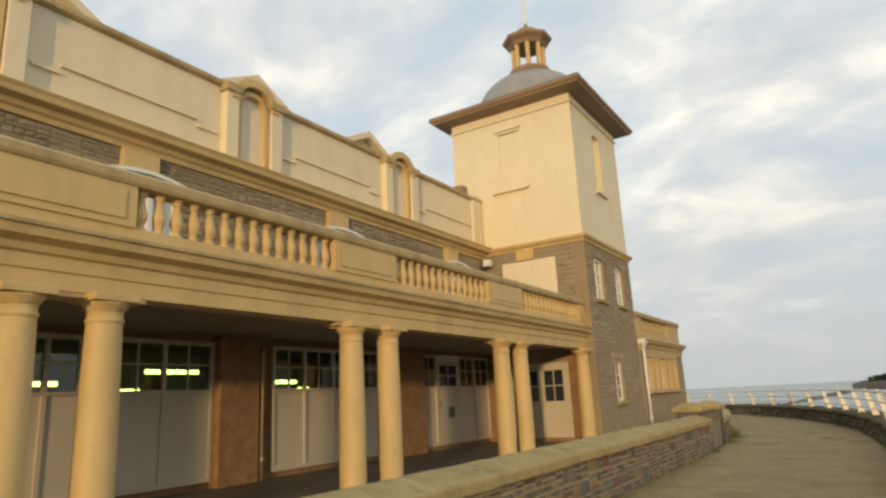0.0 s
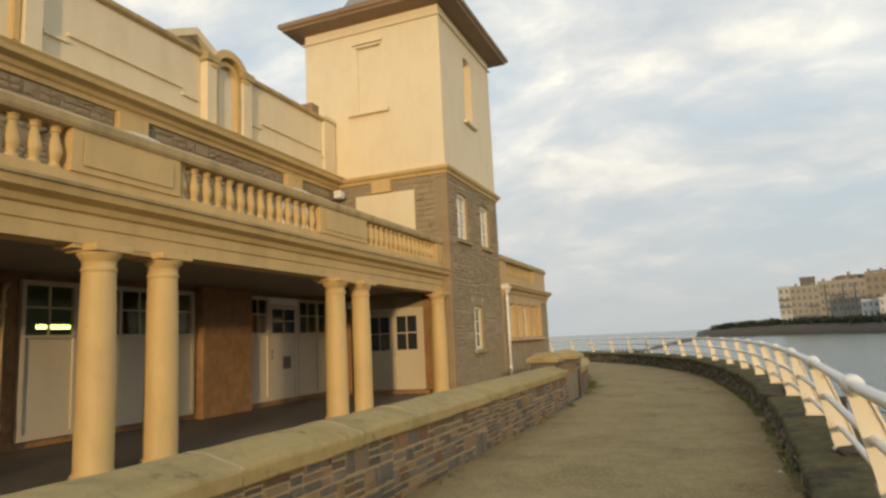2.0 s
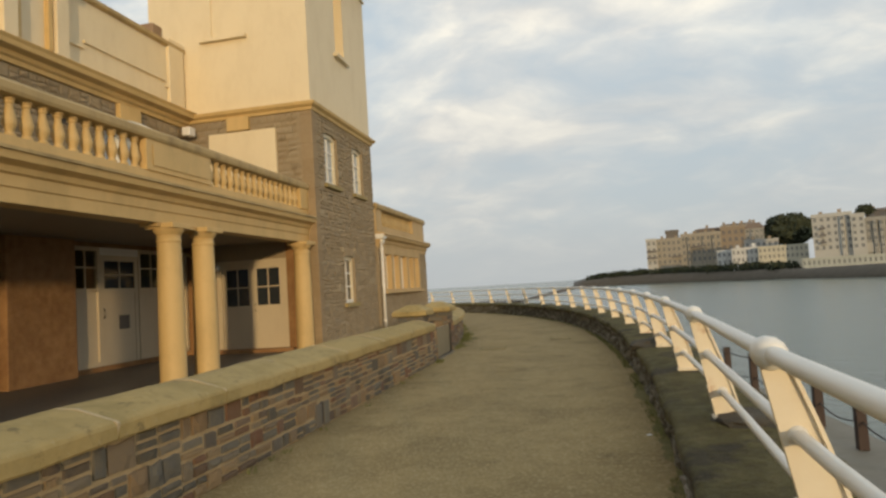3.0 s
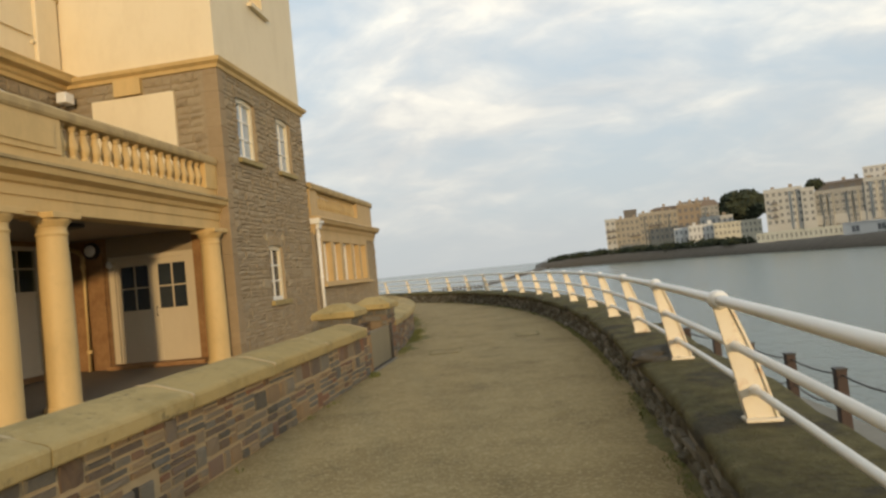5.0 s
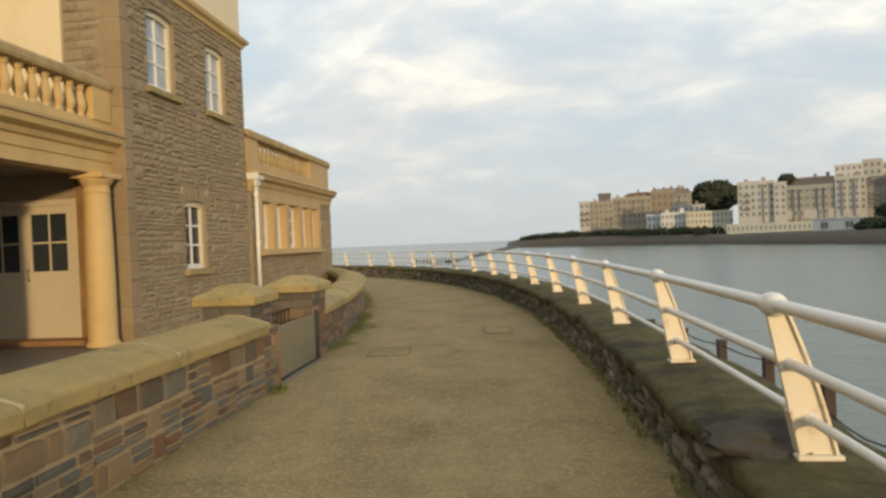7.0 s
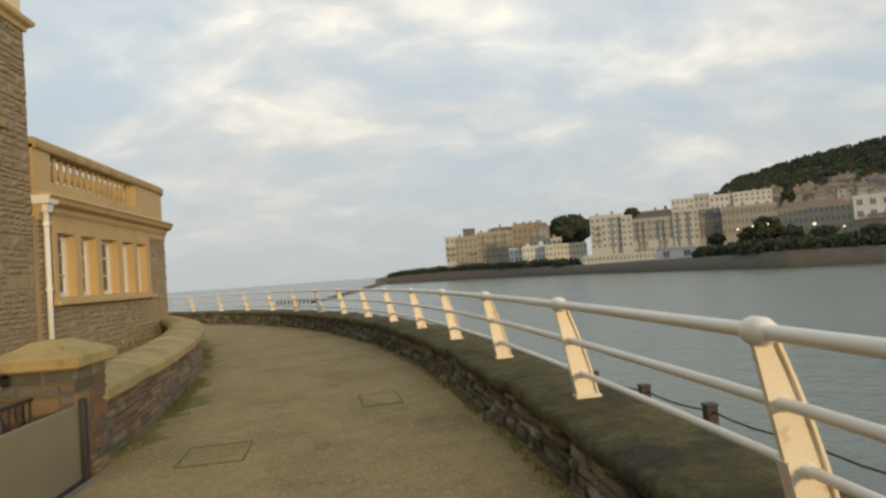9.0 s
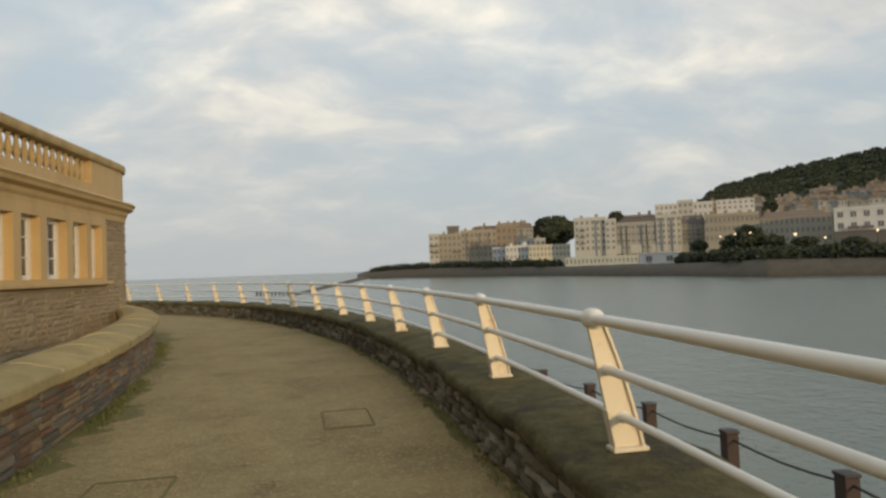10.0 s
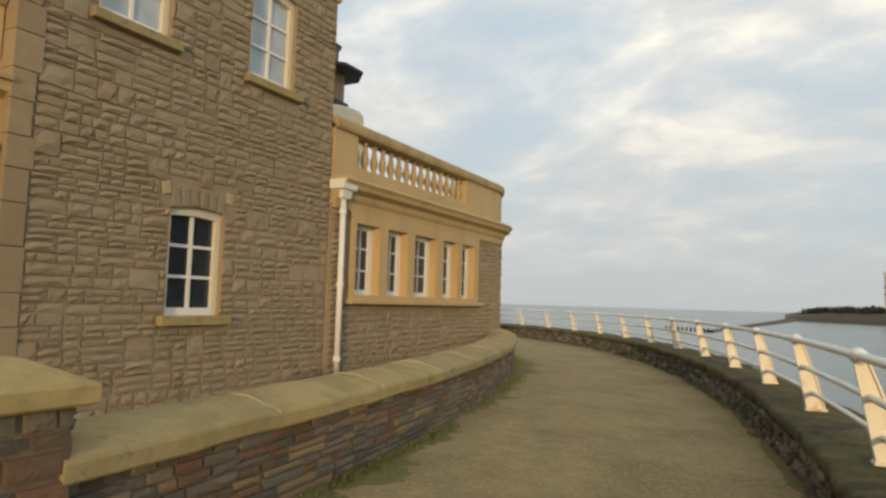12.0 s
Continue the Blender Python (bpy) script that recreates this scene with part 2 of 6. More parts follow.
def clear_glass():
    m, k = material("clear_porch_glass", 0.02)
    k.bsdf.inputs["Transmission Weight"].default_value = 1.0
    k.bsdf.inputs["IOR"].default_value = 1.45
    k.bsdf.inputs["Base Color"].default_value = (0.75, 0.8, 0.78, 1)
    return m


CLEAR = clear_glass()


def sea():
    m, k = material("grey_sea_water", 0.22)
    c = k.ramp(k.noise(k.pos, 0.02, 5), [(0.3, (0.125, 0.152, 0.132)), (0.7, (0.16, 0.185, 0.158))])
    k.link(c, k.bsdf.inputs["Base Color"])
    k.bsdf.inputs["IOR"].default_value = 1.33
    swell = k.math("ADD", k.noise(k.pos, 0.7, 5, 0.6), k.math("MULTIPLY", k.noise(k.pos, 3.2, 4), 0.4))
    bump(k, swell, 0.3, 0.3)
    return m


SEA = sea()


def glow(name, colour, power):
    m, k = material(name, 0.5)
    k.bsdf.inputs["Emission Color"].default_value = (*colour, 1)
    k.bsdf.inputs["Emission Strength"].default_value = power
    return m


TUBE = glow("lit_tube", (0.80, 1.0, 0.22), 5.0)
WINDOW_LAMP = glow("warm_lamp", (1.0, 0.72, 0.35), 1.6)


def leaf_mat(name, a, b):
    m, k = material(name, 0.9)
    k.link(k.ramp(k.math("ADD", k.math("MULTIPLY", k.rand, 0.6), k.math("MULTIPLY", k.noise(k.pos, 0.3, 3), 0.4)), [(0.1, a), (0.9, b)]), k.bsdf.inputs["Base Color"])
    return m


FOLIAGE = leaf_mat("dark_foliage", (0.022, 0.030, 0.016), (0.052, 0.062, 0.03))
GRASS = leaf_mat("wall_foot_weeds", (0.11, 0.13, 0.035), (0.24, 0.23, 0.075))
FAR_ROCK = stony("dark_shore_rock", [(0.0, (0.072, 0.062, 0.047)), (1.0, (0.085, 0.073, 0.055))], spot=(0.125, 0.105, 0.08), scale=0.45, strength=0.5, spread=0.5)


def facade(name, colour):
    m, k = material(name, 0.8)
    k.link(k.mix(k.math("MULTIPLY", k.noise(k.pos, 0.25, 5, 0.65), 0.6), colour, tuple(v * 0.6 for v in colour)), k.bsdf.inputs["Base Color"])
    return m


# Front colours are greyed and darkened to imitate cloud shade and haze.
F_STONE, F_CREAM, F_WHITE, F_GREY = facade("grey_stone_front", (0.36, 0.355, 0.32)), facade("cream_stucco_front", (0.50, 0.495, 0.455)), facade("white_stucco_front", (0.66, 0.66, 0.635)), facade("dull_roof", (0.16, 0.145, 0.13))
F_ROOF = facade("slate_and_tile_roof", (0.20, 0.155, 0.12))
F_GLASS = glass("far_window_glass", (0.085, 0.088, 0.09), 0.3)


# ---- helpers for building ----
def part(name, bm, mat, parent=None, label="", smooth=False):
    me = bpy.data.meshes.new(name)
    bmesh.ops.recalc_face_normals(bm, faces=bm.faces)
    bm.to_mesh(me)
    bm.free()
    me.materials.append(mat)
    if smooth:
        for p in me.polygons:
            p.use_smooth = True
    ob = new(name, me)
    if parent is not None:
        ob.parent = parent
    if label:
        ob["label"] = label
    return ob


def empty(name, at=(0, 0, 0), **tags):
    ob = new(name)
    ob.location = at
    ob.empty_display_size = 0.2
    return tagged(ob, **tags)


def add_box(bm, x0, x1, y0, y1, z0, z1, bevel=0.0):
    made = bmesh.ops.create_cube(bm, size=1.0)
    for v in made["verts"]:
        v.co = Vector((x0 + (v.co.x + 0.5) * (x1 - x0), y0 + (v.co.y + 0.5) * (y1 - y0), z0 + (v.co.z + 0.5) * (z1 - z0)))
    if bevel:
        edges = list({e for v in made["verts"] for e in v.link_edges})
        bmesh.ops.bevel(bm, geom=edges, offset=bevel, segments=2, affect="EDGES", profile=0.5)
    return bm


def box(*a, **k):
    return add_box(bmesh.new(), *a, **k)


def add_lathe(bm, profile, at=(0, 0, 0), steps=16, square=False):
    """Turns rows of (radius, z) round a vertical axis at a place."""
    rings = []
    for r, z in profile:
        ring = []
        for i in range(steps):
            a = 2 * math.pi * (i + 0.5) / steps
            ring.append(bm.verts.new((at[0] + r * math.cos(a), at[1] + r * math.sin(a), at[2] + z)))
        rings.append(ring)
    for lo, hi in zip(rings, rings[1:]):
        for i in range(steps):
            bm.faces.new((lo[i], lo[(i + 1) % steps], hi[(i + 1) % steps], hi[i]))
    bm.faces.new(rings[0][::-1])
    bm.faces.new(rings[-1])
    return bm


def add_sweep(bm, line, profile, closed=True):
    """Sweeps a profile of (offset to the right of the way, z) along a line of plan points."""
    rows = []
    for i, p in enumerate(line):
        a, b = Vector(line[max(i - 1, 0)]), Vector(line[min(i + 1, len(line) - 1)])
        d = (b - a).normalized()
        right = Vector((d.y, -d.x))
        if 0 < i < len(line) - 1:
            d0, d1 = (Vector(p) - a).normalized(), (b - Vector(p)).normalized()
            m = Vector((d0.y, -d0.x)) + Vector((d1.y, -d1.x))
            right = m * (2 / max(m.length_squared, 0.5))
        rows.append([bm.verts.new((p[0] + right.x * o, p[1] + right.y * o, z)) for o, z in profile])
    n = len(profile)
    for a, b in zip(rows, rows[1:]):
        for j in range(n if closed else n - 1):
            bm.faces.new((a[j], a[(j + 1) % n], b[(j + 1) % n], b[j]))
    if closed:
        bm.faces.new(rows[0][::-1])
        bm.faces.new(rows[-1])
    return bm


def sweep(line, profile, closed=True):
    return add_sweep(bmesh.new(), line, profile, closed)


def add_tube(bm, pts, r, steps=10):
    """A round bar through points in space."""
    rings = []
    for i, p in enumerate(pts):
        d = (Vector(pts[min(i + 1, len(pts) - 1)]) - Vector(pts[max(i - 1, 0)])).normalized()
        side = d.cross(Vector((0, 0, 1)))
        side = side.normalized() if side.length > 1e-3 else Vector((1, 0, 0))
        up = side.cross(d)
        rings.append([bm.verts.new(Vector(p) + (side * math.cos(2 * math.pi * j / steps) + up * math.sin(2 * math.pi * j / steps)) * r) for j in range(steps)])
    for a, b in zip(rings, rings[1:]):
        for j in range(steps):
            bm.faces.new((a[j], a[(j + 1) % steps], b[(j + 1) % steps], b[j]))
    bm.faces.new(rings[0][::-1])
    bm.faces.new(rings[-1])
    return bm


def wall_panel(bm, axis, at, thick, u0, u1, z0, z1, holes):
    """A wall with thickness along one axis, cut by rectangular holes (u0, u1, z0, z1). axis 'x': u is y; axis 'y': u is x."""
    us = sorted({u0, u1, *(h[0] for h in holes), *(h[1] for h in holes)})
    zs = sorted({z0, z1, *(h[2] for h in holes), *(h[3] for h in holes)})
    for a, b in zip(us, us[1:]):
        run = []
        for c, d in zip(zs, zs[1:]):
            solid = not any(h[0] <= (a + b) / 2 <= h[1] and h[2] <= (c + d) / 2 <= h[3] for h in holes)
            if solid and run and run[-1][1] == c:
                run[-1][1] = d
            elif solid:
                run.append([c, d])
        for c, d in run:
            if axis == "x":
                add_box(bm, min(at, at + thick), max(at, at + thick), a, b, c, d)
            else:
                add_box(bm, a, b, min(at, at + thick), max(at, at + thick), c, d)
    return bm


def rail_line(s0, s1, step, off=0.0):
    """Plan points and headings of the curved sea wall; s is the way along it from y = 12; off: metres to its seaward side."""
    out, ds = [], 0.05
    for sign, end in ((-1, s0), (1, s1)):
        x, y, h, s, row = 0.59, 12.0, 0.0, 0.0, []
        while s <= abs(end) + 1e-6:
            row.append((sign * s, x, y, h))
            k = 0.012 + 0.0012 * min(s, 26) if sign > 0 else (0.012 if s < 5.5 else -0.03)
            h += sign * k * ds
            x, y = x - sign * math.sin(h) * ds, y + sign * math.cos(h) * ds
            s += ds
        out = row[::-1][:-1] + out if sign < 0 else out + row
    every = round(step / ds)
    base = next(i for i, r in enumerate(out) if abs(r[0]) < 1e-6)
    picked = [r for i, r in enumerate(out) if (i - base) % every == 0 and s0 - 1e-6 <= r[0] <= s1 + 1e-6]
    return [(s, x + off * math.cos(h), y + off * math.sin(h), h) for s, x, y, h in picked]


def line_xy(s0, s1, step, off):
    return [(x, y) for _, x, y, _ in rail_line(s0, s1, step, off)]


# ---- ground, water, sea wall ----
WATER_Z = -3.5
bm = bmesh.new()
bmesh.ops.create_grid(bm, x_segments=8, y_segments=8, size=4200)
water = part("water", bm, SEA)
water.location = (0, 0, WATER_Z)
tagged(water, "calm grey sea and marine lake reflecting the cloudy sky", "water", kind="structure")

tagged(part("path", sweep(line_xy(-46, 44, 0.5, 0), [(-0.19, 0.0), (-0.19, -0.3), (-3.75, -0.3), (-3.75, 0.0)]), PATH_MAT),
       "buff gravel footpath curving between two stone walls", "path", kind="structure")


def damp_moss():
    """Thin moss and dirt over gravel."""
    m, k = material("damp_mossy_gravel", 0.95)
    c = k.ramp(k.noise(k.pos, 9.0, 8, 0.75), [(0.34, (0.24, 0.185, 0.078)), (0.5, (0.17, 0.15, 0.055)), (0.66, (0.115, 0.118, 0.035))])
    c = k.mix(k.ramp(k.noise(k.pos, 40.0, 5, 0.7), [(0.5, 0.0), (0.7, 0.6)]), c, (0.09, 0.075, 0.035))
    k.link(c, k.bsdf.inputs["Base Color"])
    bump(k, k.noise(k.pos, 45.0, 6, 0.75), 0.8, 0.015)
    return m


MOSS_GRAVEL = damp_moss()


def moss_strip(s0, s1, off, sign, wide):
    """A ragged strip of moss lying on the path along the foot of a wall."""
    bm, rows = bmesh.new(), []
    for s, x, y, h in rail_line(s0, s1, 0.05, off):
        w = wide * (0.55 + 0.9 * noise.noise((s * 0.55, off, 2)) + 0.35 * noise.noise((s * 3.1, off, 4)) + 0.3 * noise.noise((s * 9.0, off, 6)))
        w = max(0.02, w) * sign
        rows.append([bm.verts.new((x + w * f * math.cos(h), y + w * f * math.sin(h), z)) for f, z in ((0, 0.0), (0, 0.009), (0.6, 0.007), (1, 0.003), (1, 0.0))])
    for a, b in zip(rows, rows[1:]):
        for j in range(5):
            bm.faces.new((a[j], a[(j + 1) % 5], b[(j + 1) % 5], b[j]))
    bm.faces.new(rows[0])
    bm.faces.new(rows[-1][::-1])
    return bm


tagged(part("ground_moss_strip", moss_strip(5.6, 20.5, -3.42, 1, 0.55), MOSS_GRAVEL), "greenish moss and dirt along the curved wall foot", "moss", kind="structure")
tagged(part("ground_dirt_strip", moss_strip(-14, 26, -0.2, -1, 0.17), MOSS_GRAVEL), "dark mossy dirt along the sea wall foot", "moss", kind="structure")
tagged(part("ground", sweep(line_xy(-46, 44, 0.5, 0), [(-3.75, -0.02), (-3.75, -3.7), (-16, -3.7), (-16, -0.02)]), TERRACE),
       "plain ground of the island round the pavilion", "ground", kind="structure")
tagged(part("apron", sweep(line_xy(-46, 30, 0.5, 0), [(0.3, -1.6), (0.3, -3.7), (3.75, -3.7), (3.75, -1.6)]), TERRACE),
       "damp concrete apron below the sea wall", "ground", kind="structure")

sea_wall = empty("wall_sea", (0.6, 12, 0), label="low curved sea wall of dark rubble with mossy top", category="wall", kind="structure")
SEA_TOP = [(-0.288, 0.35), (-0.302, 0.362), (-0.305, 0.42), (-0.293, 0.438), (-0.265, 0.448), (-0.1, 0.462), (0.30, 0.47), (0.36, 0.43), (0.36, 0.27), (-0.215, 0.27), (-0.215, 0.345)]


def world_child(ob, parent):
    """Keeps a part where it was built while it hangs under a thing."""
    ob.parent = parent
    ob.matrix_parent_inverse = Matrix.Translation(parent.location).inverted()
    return ob


wc = world_child
wc(part("core", sweep(line_xy(-46, 44, 0.5, 0), [(-0.205, -0.05), (-0.205, 0.36), (0.31, 0.36), (0.31, -3.7), (-0.205, -3.7)]), SEA_MORTAR), sea_wall)


def uneven_top():
    bm = sweep(line_xy(-46, 44, 0.25, 0), SEA_TOP)
    for v in bm.verts:
        n = noise.noise(v.co * 1.3) * 0.022 + noise.noise(v.co * 4.0) * 0.022
        v.co.z += n if v.co.z > 0.35 else 0
        v.co.x += n
    return bm


wc(part("mossy_top", uneven_top(), MOSSY, label="dark mossy concrete capping", smooth=True), sea_wall)

# ---- railing on the sea wall ----
railing = empty("railing", (0.6, 12, 0.5), label="white three-bar iron railing on cream rust-stained brackets", category="railing")
TOP, MID, LOW = (-0.14, 1.06), (-0.085, 0.83), (-0.02, 0.615)
for nm, (off, z), r in (("top_rail", TOP, 0.026), ("middle_rail", MID, 0.021), ("lower_rail", LOW, 0.019)):
    wc(part(nm, add_tube(bmesh.new(), [(x, y, z) for _, x, y, _ in rail_line(-44, 44, 0.5, off)], r, 10), WHITE, smooth=True), railing)


def bracket_mesh():
    """A cast bracket: a tapering, curved plate with a flange on its seaward edge and a foot plate."""
    bm = bmesh.new()
    n = 7
    inner, outer = [], []
    for i in range(n + 1):
        t = i / n
        z = 0.02 + t * 0.575
        inner.append((-0.066 - 0.108 * t, z))
        outer.append((0.066 - 0.172 * t + 0.014 * math.sin(math.pi * t), z))
    for side in (0,):
        ring = inner + outer[::-1]
        a = [bm.verts.new((x, -0.011, z)) for x, z in ring]
        b = [bm.verts.new((x, 0.011, z)) for x, z in ring]
        for i in range(len(ring)):
            j = (i + 1) % len(ring)
            bm.faces.new((a[i], a[j], b[j], b[i]))
        for i in range(n):
            j = len(ring) - 1 - i
            bm.faces.new((a[i], a[i + 1], a[j - 1], a[j]))
            bm.faces.new((b[j], b[j - 1], b[i + 1], b[i]))
    for edge, sgn in ((outer, 1), (inner, -1)):
        rows = [[bm.verts.new((x + dx, w, z)) for dx, w in ((-0.006, -0.03), (-0.006, 0.03), (0.006, 0.03), (0.006, -0.03))] for x, z in (edge if sgn > 0 else edge[:3])]
        for p, q in zip(rows, rows[1:]):
            for j in range(4):
                bm.faces.new((p[j], p[(j + 1) % 4], q[(j + 1) % 4], q[j]))
        bm.faces.new(rows[0])
        bm.faces.new(rows[-1])
    add_box(bm, -0.085, 0.085, -0.045, 0.045, 0.0, 0.02, bevel=0.006)
    return bm


def knuckle_mesh(r, w):
    bm = bmesh.new()
    prof = [(0.55 * r, -w), (0.8 * r, -0.85 * w), (r, -0.45 * w), (r * 1.03, 0), (r, 0.45 * w), (0.8 * r, 0.85 * w), (0.55 * r, w)]
    add_lathe(bm, prof, steps=14)
    bmesh.ops.rotate(bm, verts=bm.verts, cent=(0, 0, 0), matrix=Matrix.Rotation(radians(90), 3, "X"))
    return bm


B0 = part("bracket", bracket_mesh(), BRACKET, label="cream cast-iron bracket with rust stains")
K0 = part("knuckle", knuckle_mesh(0.047, 0.062), WHITE, smooth=True)
K1 = part("collar", knuckle_mesh(0.029, 0.028), WHITE, smooth=True)
first = True
for s, x, y, h in [r for i, r in enumerate(rail_line(-20, 43, 0.05, 0)) if (i - 432) % (41 if i > 432 else 39) == 0]:
    m = pose(x, y, 0.465, 0, 0, math.degrees(h))
    b = B0 if first else B0.copy()
    if not first:
        scene.collection.objects.link(b)
    b.parent, b.matrix_parent_inverse = railing, Matrix.Translation(railing.location).inverted()
    b.matrix_basis = m
    for src, (off, z), nm in ((K0, TOP, "knuckle"), (K1, MID, "collar"), (K1, LOW, "collar")):
        k = src if first and not (src is K1 and z == LOW[1]) else src.copy()
        if k is not src or not first:
            scene.collection.objects.link(k) if k.name not in scene.collection.objects else None
        k.parent = b
        k.matrix_parent_inverse = Matrix()
        k.matrix_basis = pose(off, 0, z - 0.465)
    first = False

# bollards and cable at the edge of the apron
bollard = empty("bollard", label="dark timber post linked by a sagging cable", category="bollard", group="posts along the apron")
bm = box(-0.075, 0.075, -0.075, 0.075, 0, 0.92, bevel=0.012)
part("post", bm, DARK_WOOD, bollard)
part("cap", box(-0.085, 0.085, -0.085, 0.085, 0.92, 0.955, bevel=0.01), IRON, bollard)
spots = [(x, y) for s, x, y, _ in rail_line(-15, 12, 0.05, 3.25) if round((s + 15.0) * 20) % 30 == 28]
for i, (x, y) in enumerate(spots):
    if i == 0:
        bollard.location = (x, y, -1.6)
    else:
        copy_thing(bollard, pose(x, y, -1.6))
bm = bmesh.new()
for lift, sag in ((0.86, 0.05), (0.45, 0.12)):
    pts = []
    for (xa, ya), (xb, yb) in zip(spots, spots[1:]):
        pts += [(xa + (xb - xa) * t, ya + (yb - ya) * t, -1.6 + lift - sag * math.sin(math.pi * t)) for t in (0, 0.25, 0.5, 0.75)]
    add_tube(bm, pts, 0.013, 6)
tagged(part("safety_cable", bm, IRON), "thin dark cables strung between the timber posts", "cable")

# ---- porch and colonnade ----
FLOOR_Z = 0.0
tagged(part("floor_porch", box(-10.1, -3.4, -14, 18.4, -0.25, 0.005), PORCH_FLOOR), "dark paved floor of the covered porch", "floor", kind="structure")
# Ceiling colour is darkened to deepen the shade below it.
tagged(part("ceiling_porch", box(-10.05, -6.98, -14, 18.38, 2.68, 2.86), SHADE_PAINT), "flat porch ceiling in paint darkened for shade", "ceiling", kind="structure")
tagged(part("floor_terrace", box(-10.3, -6.75, -14, 18.38, 3.02, 3.12), TERRACE), "flat terrace on the porch roof", "floor", kind="structure")

ENT = [(-0.30, 2.60), (0.05, 2.60), (0.05, 2.78), (0.075, 2.79), (0.075, 2.93), (0.12, 2.95), (0.14, 3.02), (0.26, 3.07), (0.28, 3.16), (0.30, 3.19), (0.10, 3.20), (0.06, 3.24), (0.06, 3.40), (-0.22, 3.40), (-0.22, 3.19), (-0.30, 3.19)]
entab = empty("entablature", (-6.7, 5, 2.6), label="cream moulded entablature over the porch columns", category="entablature", kind="structure")
wc(part("moulding", sweep([(-6.75, -14), (-6.75, 18.40)], ENT), CREAM), entab)
wc(part("weathered_cornice", sweep([(-6.75, -14), (-6.75, 18.40)], [(0.10, 3.203), (0.305, 3.195), (0.305, 3.165), (0.315, 3.165), (0.315, 3.205), (0.10, 3.225)]), OCHRE_WEATHERED, label="lichen-darkened cornice edge"), entab)


def column(y, name="column"):
    col = empty(name, (-6.77, y, 0), label="smooth cream Tuscan column with moulded capital", category="column", group="porch columns")
    shaft = [(0.215, 0.0), (0.215, 0.08), (0.208, 0.1), (0.207, 0.6), (0.203, 1.2), (0.194, 1.8), (0.182, 2.28), (0.182, 2.30), (0.197, 2.315), (0.197, 2.335), (0.182, 2.35), (0.182, 2.42)]
    part("shaft", add_lathe(bmesh.new(), shaft, steps=24), CREAM, col, smooth=True)
    part("capital", add_lathe(bmesh.new(), [(0.187, 2.42), (0.2, 2.44), (0.228, 2.48), (0.238, 2.50), (0.238, 2.52)], steps=24), CREAM, col)
    part("abacus", box(-0.255, 0.255, -0.255, 0.255, 2.52, 2.60, bevel=0.008), CREAM, col)
    part("base_ring", add_lathe(bmesh.new(), [(0.235, 0), (0.24, 0.02), (0.235, 0.06), (0.22, 0.075)], steps=24), CREAM, col)
    return col


c0 = column(18.10)
for y in (-7.3, -6.4, -2.15, -1.25, 2.98, 3.86, 7.9, 8.85, 13.05, 14.0):
    copy_thing(c0, pose(-6.77, y, 0))

# soffit blocks over the column pairs
for ya in (2.6, 7.52, 12.7):
    tagged(part("beam_block", box(-7.04, -6.72, ya, ya + 1.7, 2.55, 2.62), CREAM), "cream lintel block above a pair of columns", "beam", kind="structure")

# ---- balustrade of the porch terrace ----
BAL_PROFILE = [(0.075, 0.0), (0.075, 0.05), (0.05, 0.07), (0.055, 0.10), (0.085, 0.19), (0.088, 0.24), (0.07, 0.32), (0.048, 0.42), (0.045, 0.47), (0.062, 0.49), (0.062, 0.52), (0.075, 0.53), (0.075, 0.58)]
BAL = part("baluster", add_lathe(bmesh.new(), BAL_PROFILE, steps=12), CREAM, smooth=False)
bal_mesh = BAL.data
bpy.data.objects.remove(BAL)


def baluster(parent, m, mesh=None):
    ob = new("baluster", mesh or bal_mesh)
    ob.parent = parent
    ob.matrix_parent_inverse = Matrix.Translation(parent.location).inverted()
    ob.matrix_basis = m


balus = empty("balustrade", (-6.75, 5, 3.4), label="cream stone balustrade with weathered ochre handrail", category="balustrade", kind="structure")
wc(part("handrail", sweep([(-6.78, -14), (-6.78, 18.38)], [(-0.14, 3.89), (0.14, 3.89), (0.16, 3.93), (0.16, 4.01), (0.10, 4.06), (-0.10, 4.06), (-0.16, 4.01), (-0.16, 3.93)]), OCHRE_WEATHERED, label="weathered ochre handrail"), balus)
DIES = [(-14, -5.9), (-3.3, -0.2), (1.0, 4.08), (7.42, 9.02), (12.42, 14.17), (17.95, 18.38)]
for ya, yb in DIES:
    wc(part("pedestal", box(-6.91, -6.66, ya, yb, 3.40, 3.89), CREAM), balus)
    if yb - ya > 1:
        wc(part("panel", box(-6.65, -6.64, ya + 0.14, yb - 0.14, 3.48, 3.81, bevel=0.004), CREAM), balus)
for (_, ya), (yb, _) in zip(DIES, DIES[1:]):
    n = round((yb - ya) / 0.235)
    for i in range(n):
        baluster(balus, pose(-6.78, ya + (yb - ya) * (i + 0.5) / n, 3.395) @ Matrix.Diagonal((0.92, 0.92, 0.86, 1)))

# ---- porch back wall: stone pilasters, window screens, doors ----
BX = -10.05
back = wall_panel(bmesh.new(), "x", BX - 0.06, -0.3, -14, 18.4, 0, 2.9, [(9.3, 12.85, 0.14, 2.56), (14.6, 18.3, 0.14, 2.56), (2.0, 7.8, 0.14, 2.56), (-3.5, 0.6, 0.14, 2.56)])
tagged(part("wall_porch_back", back, PILASTER), "brown stone back wall of the porch", "wall", kind="structure")
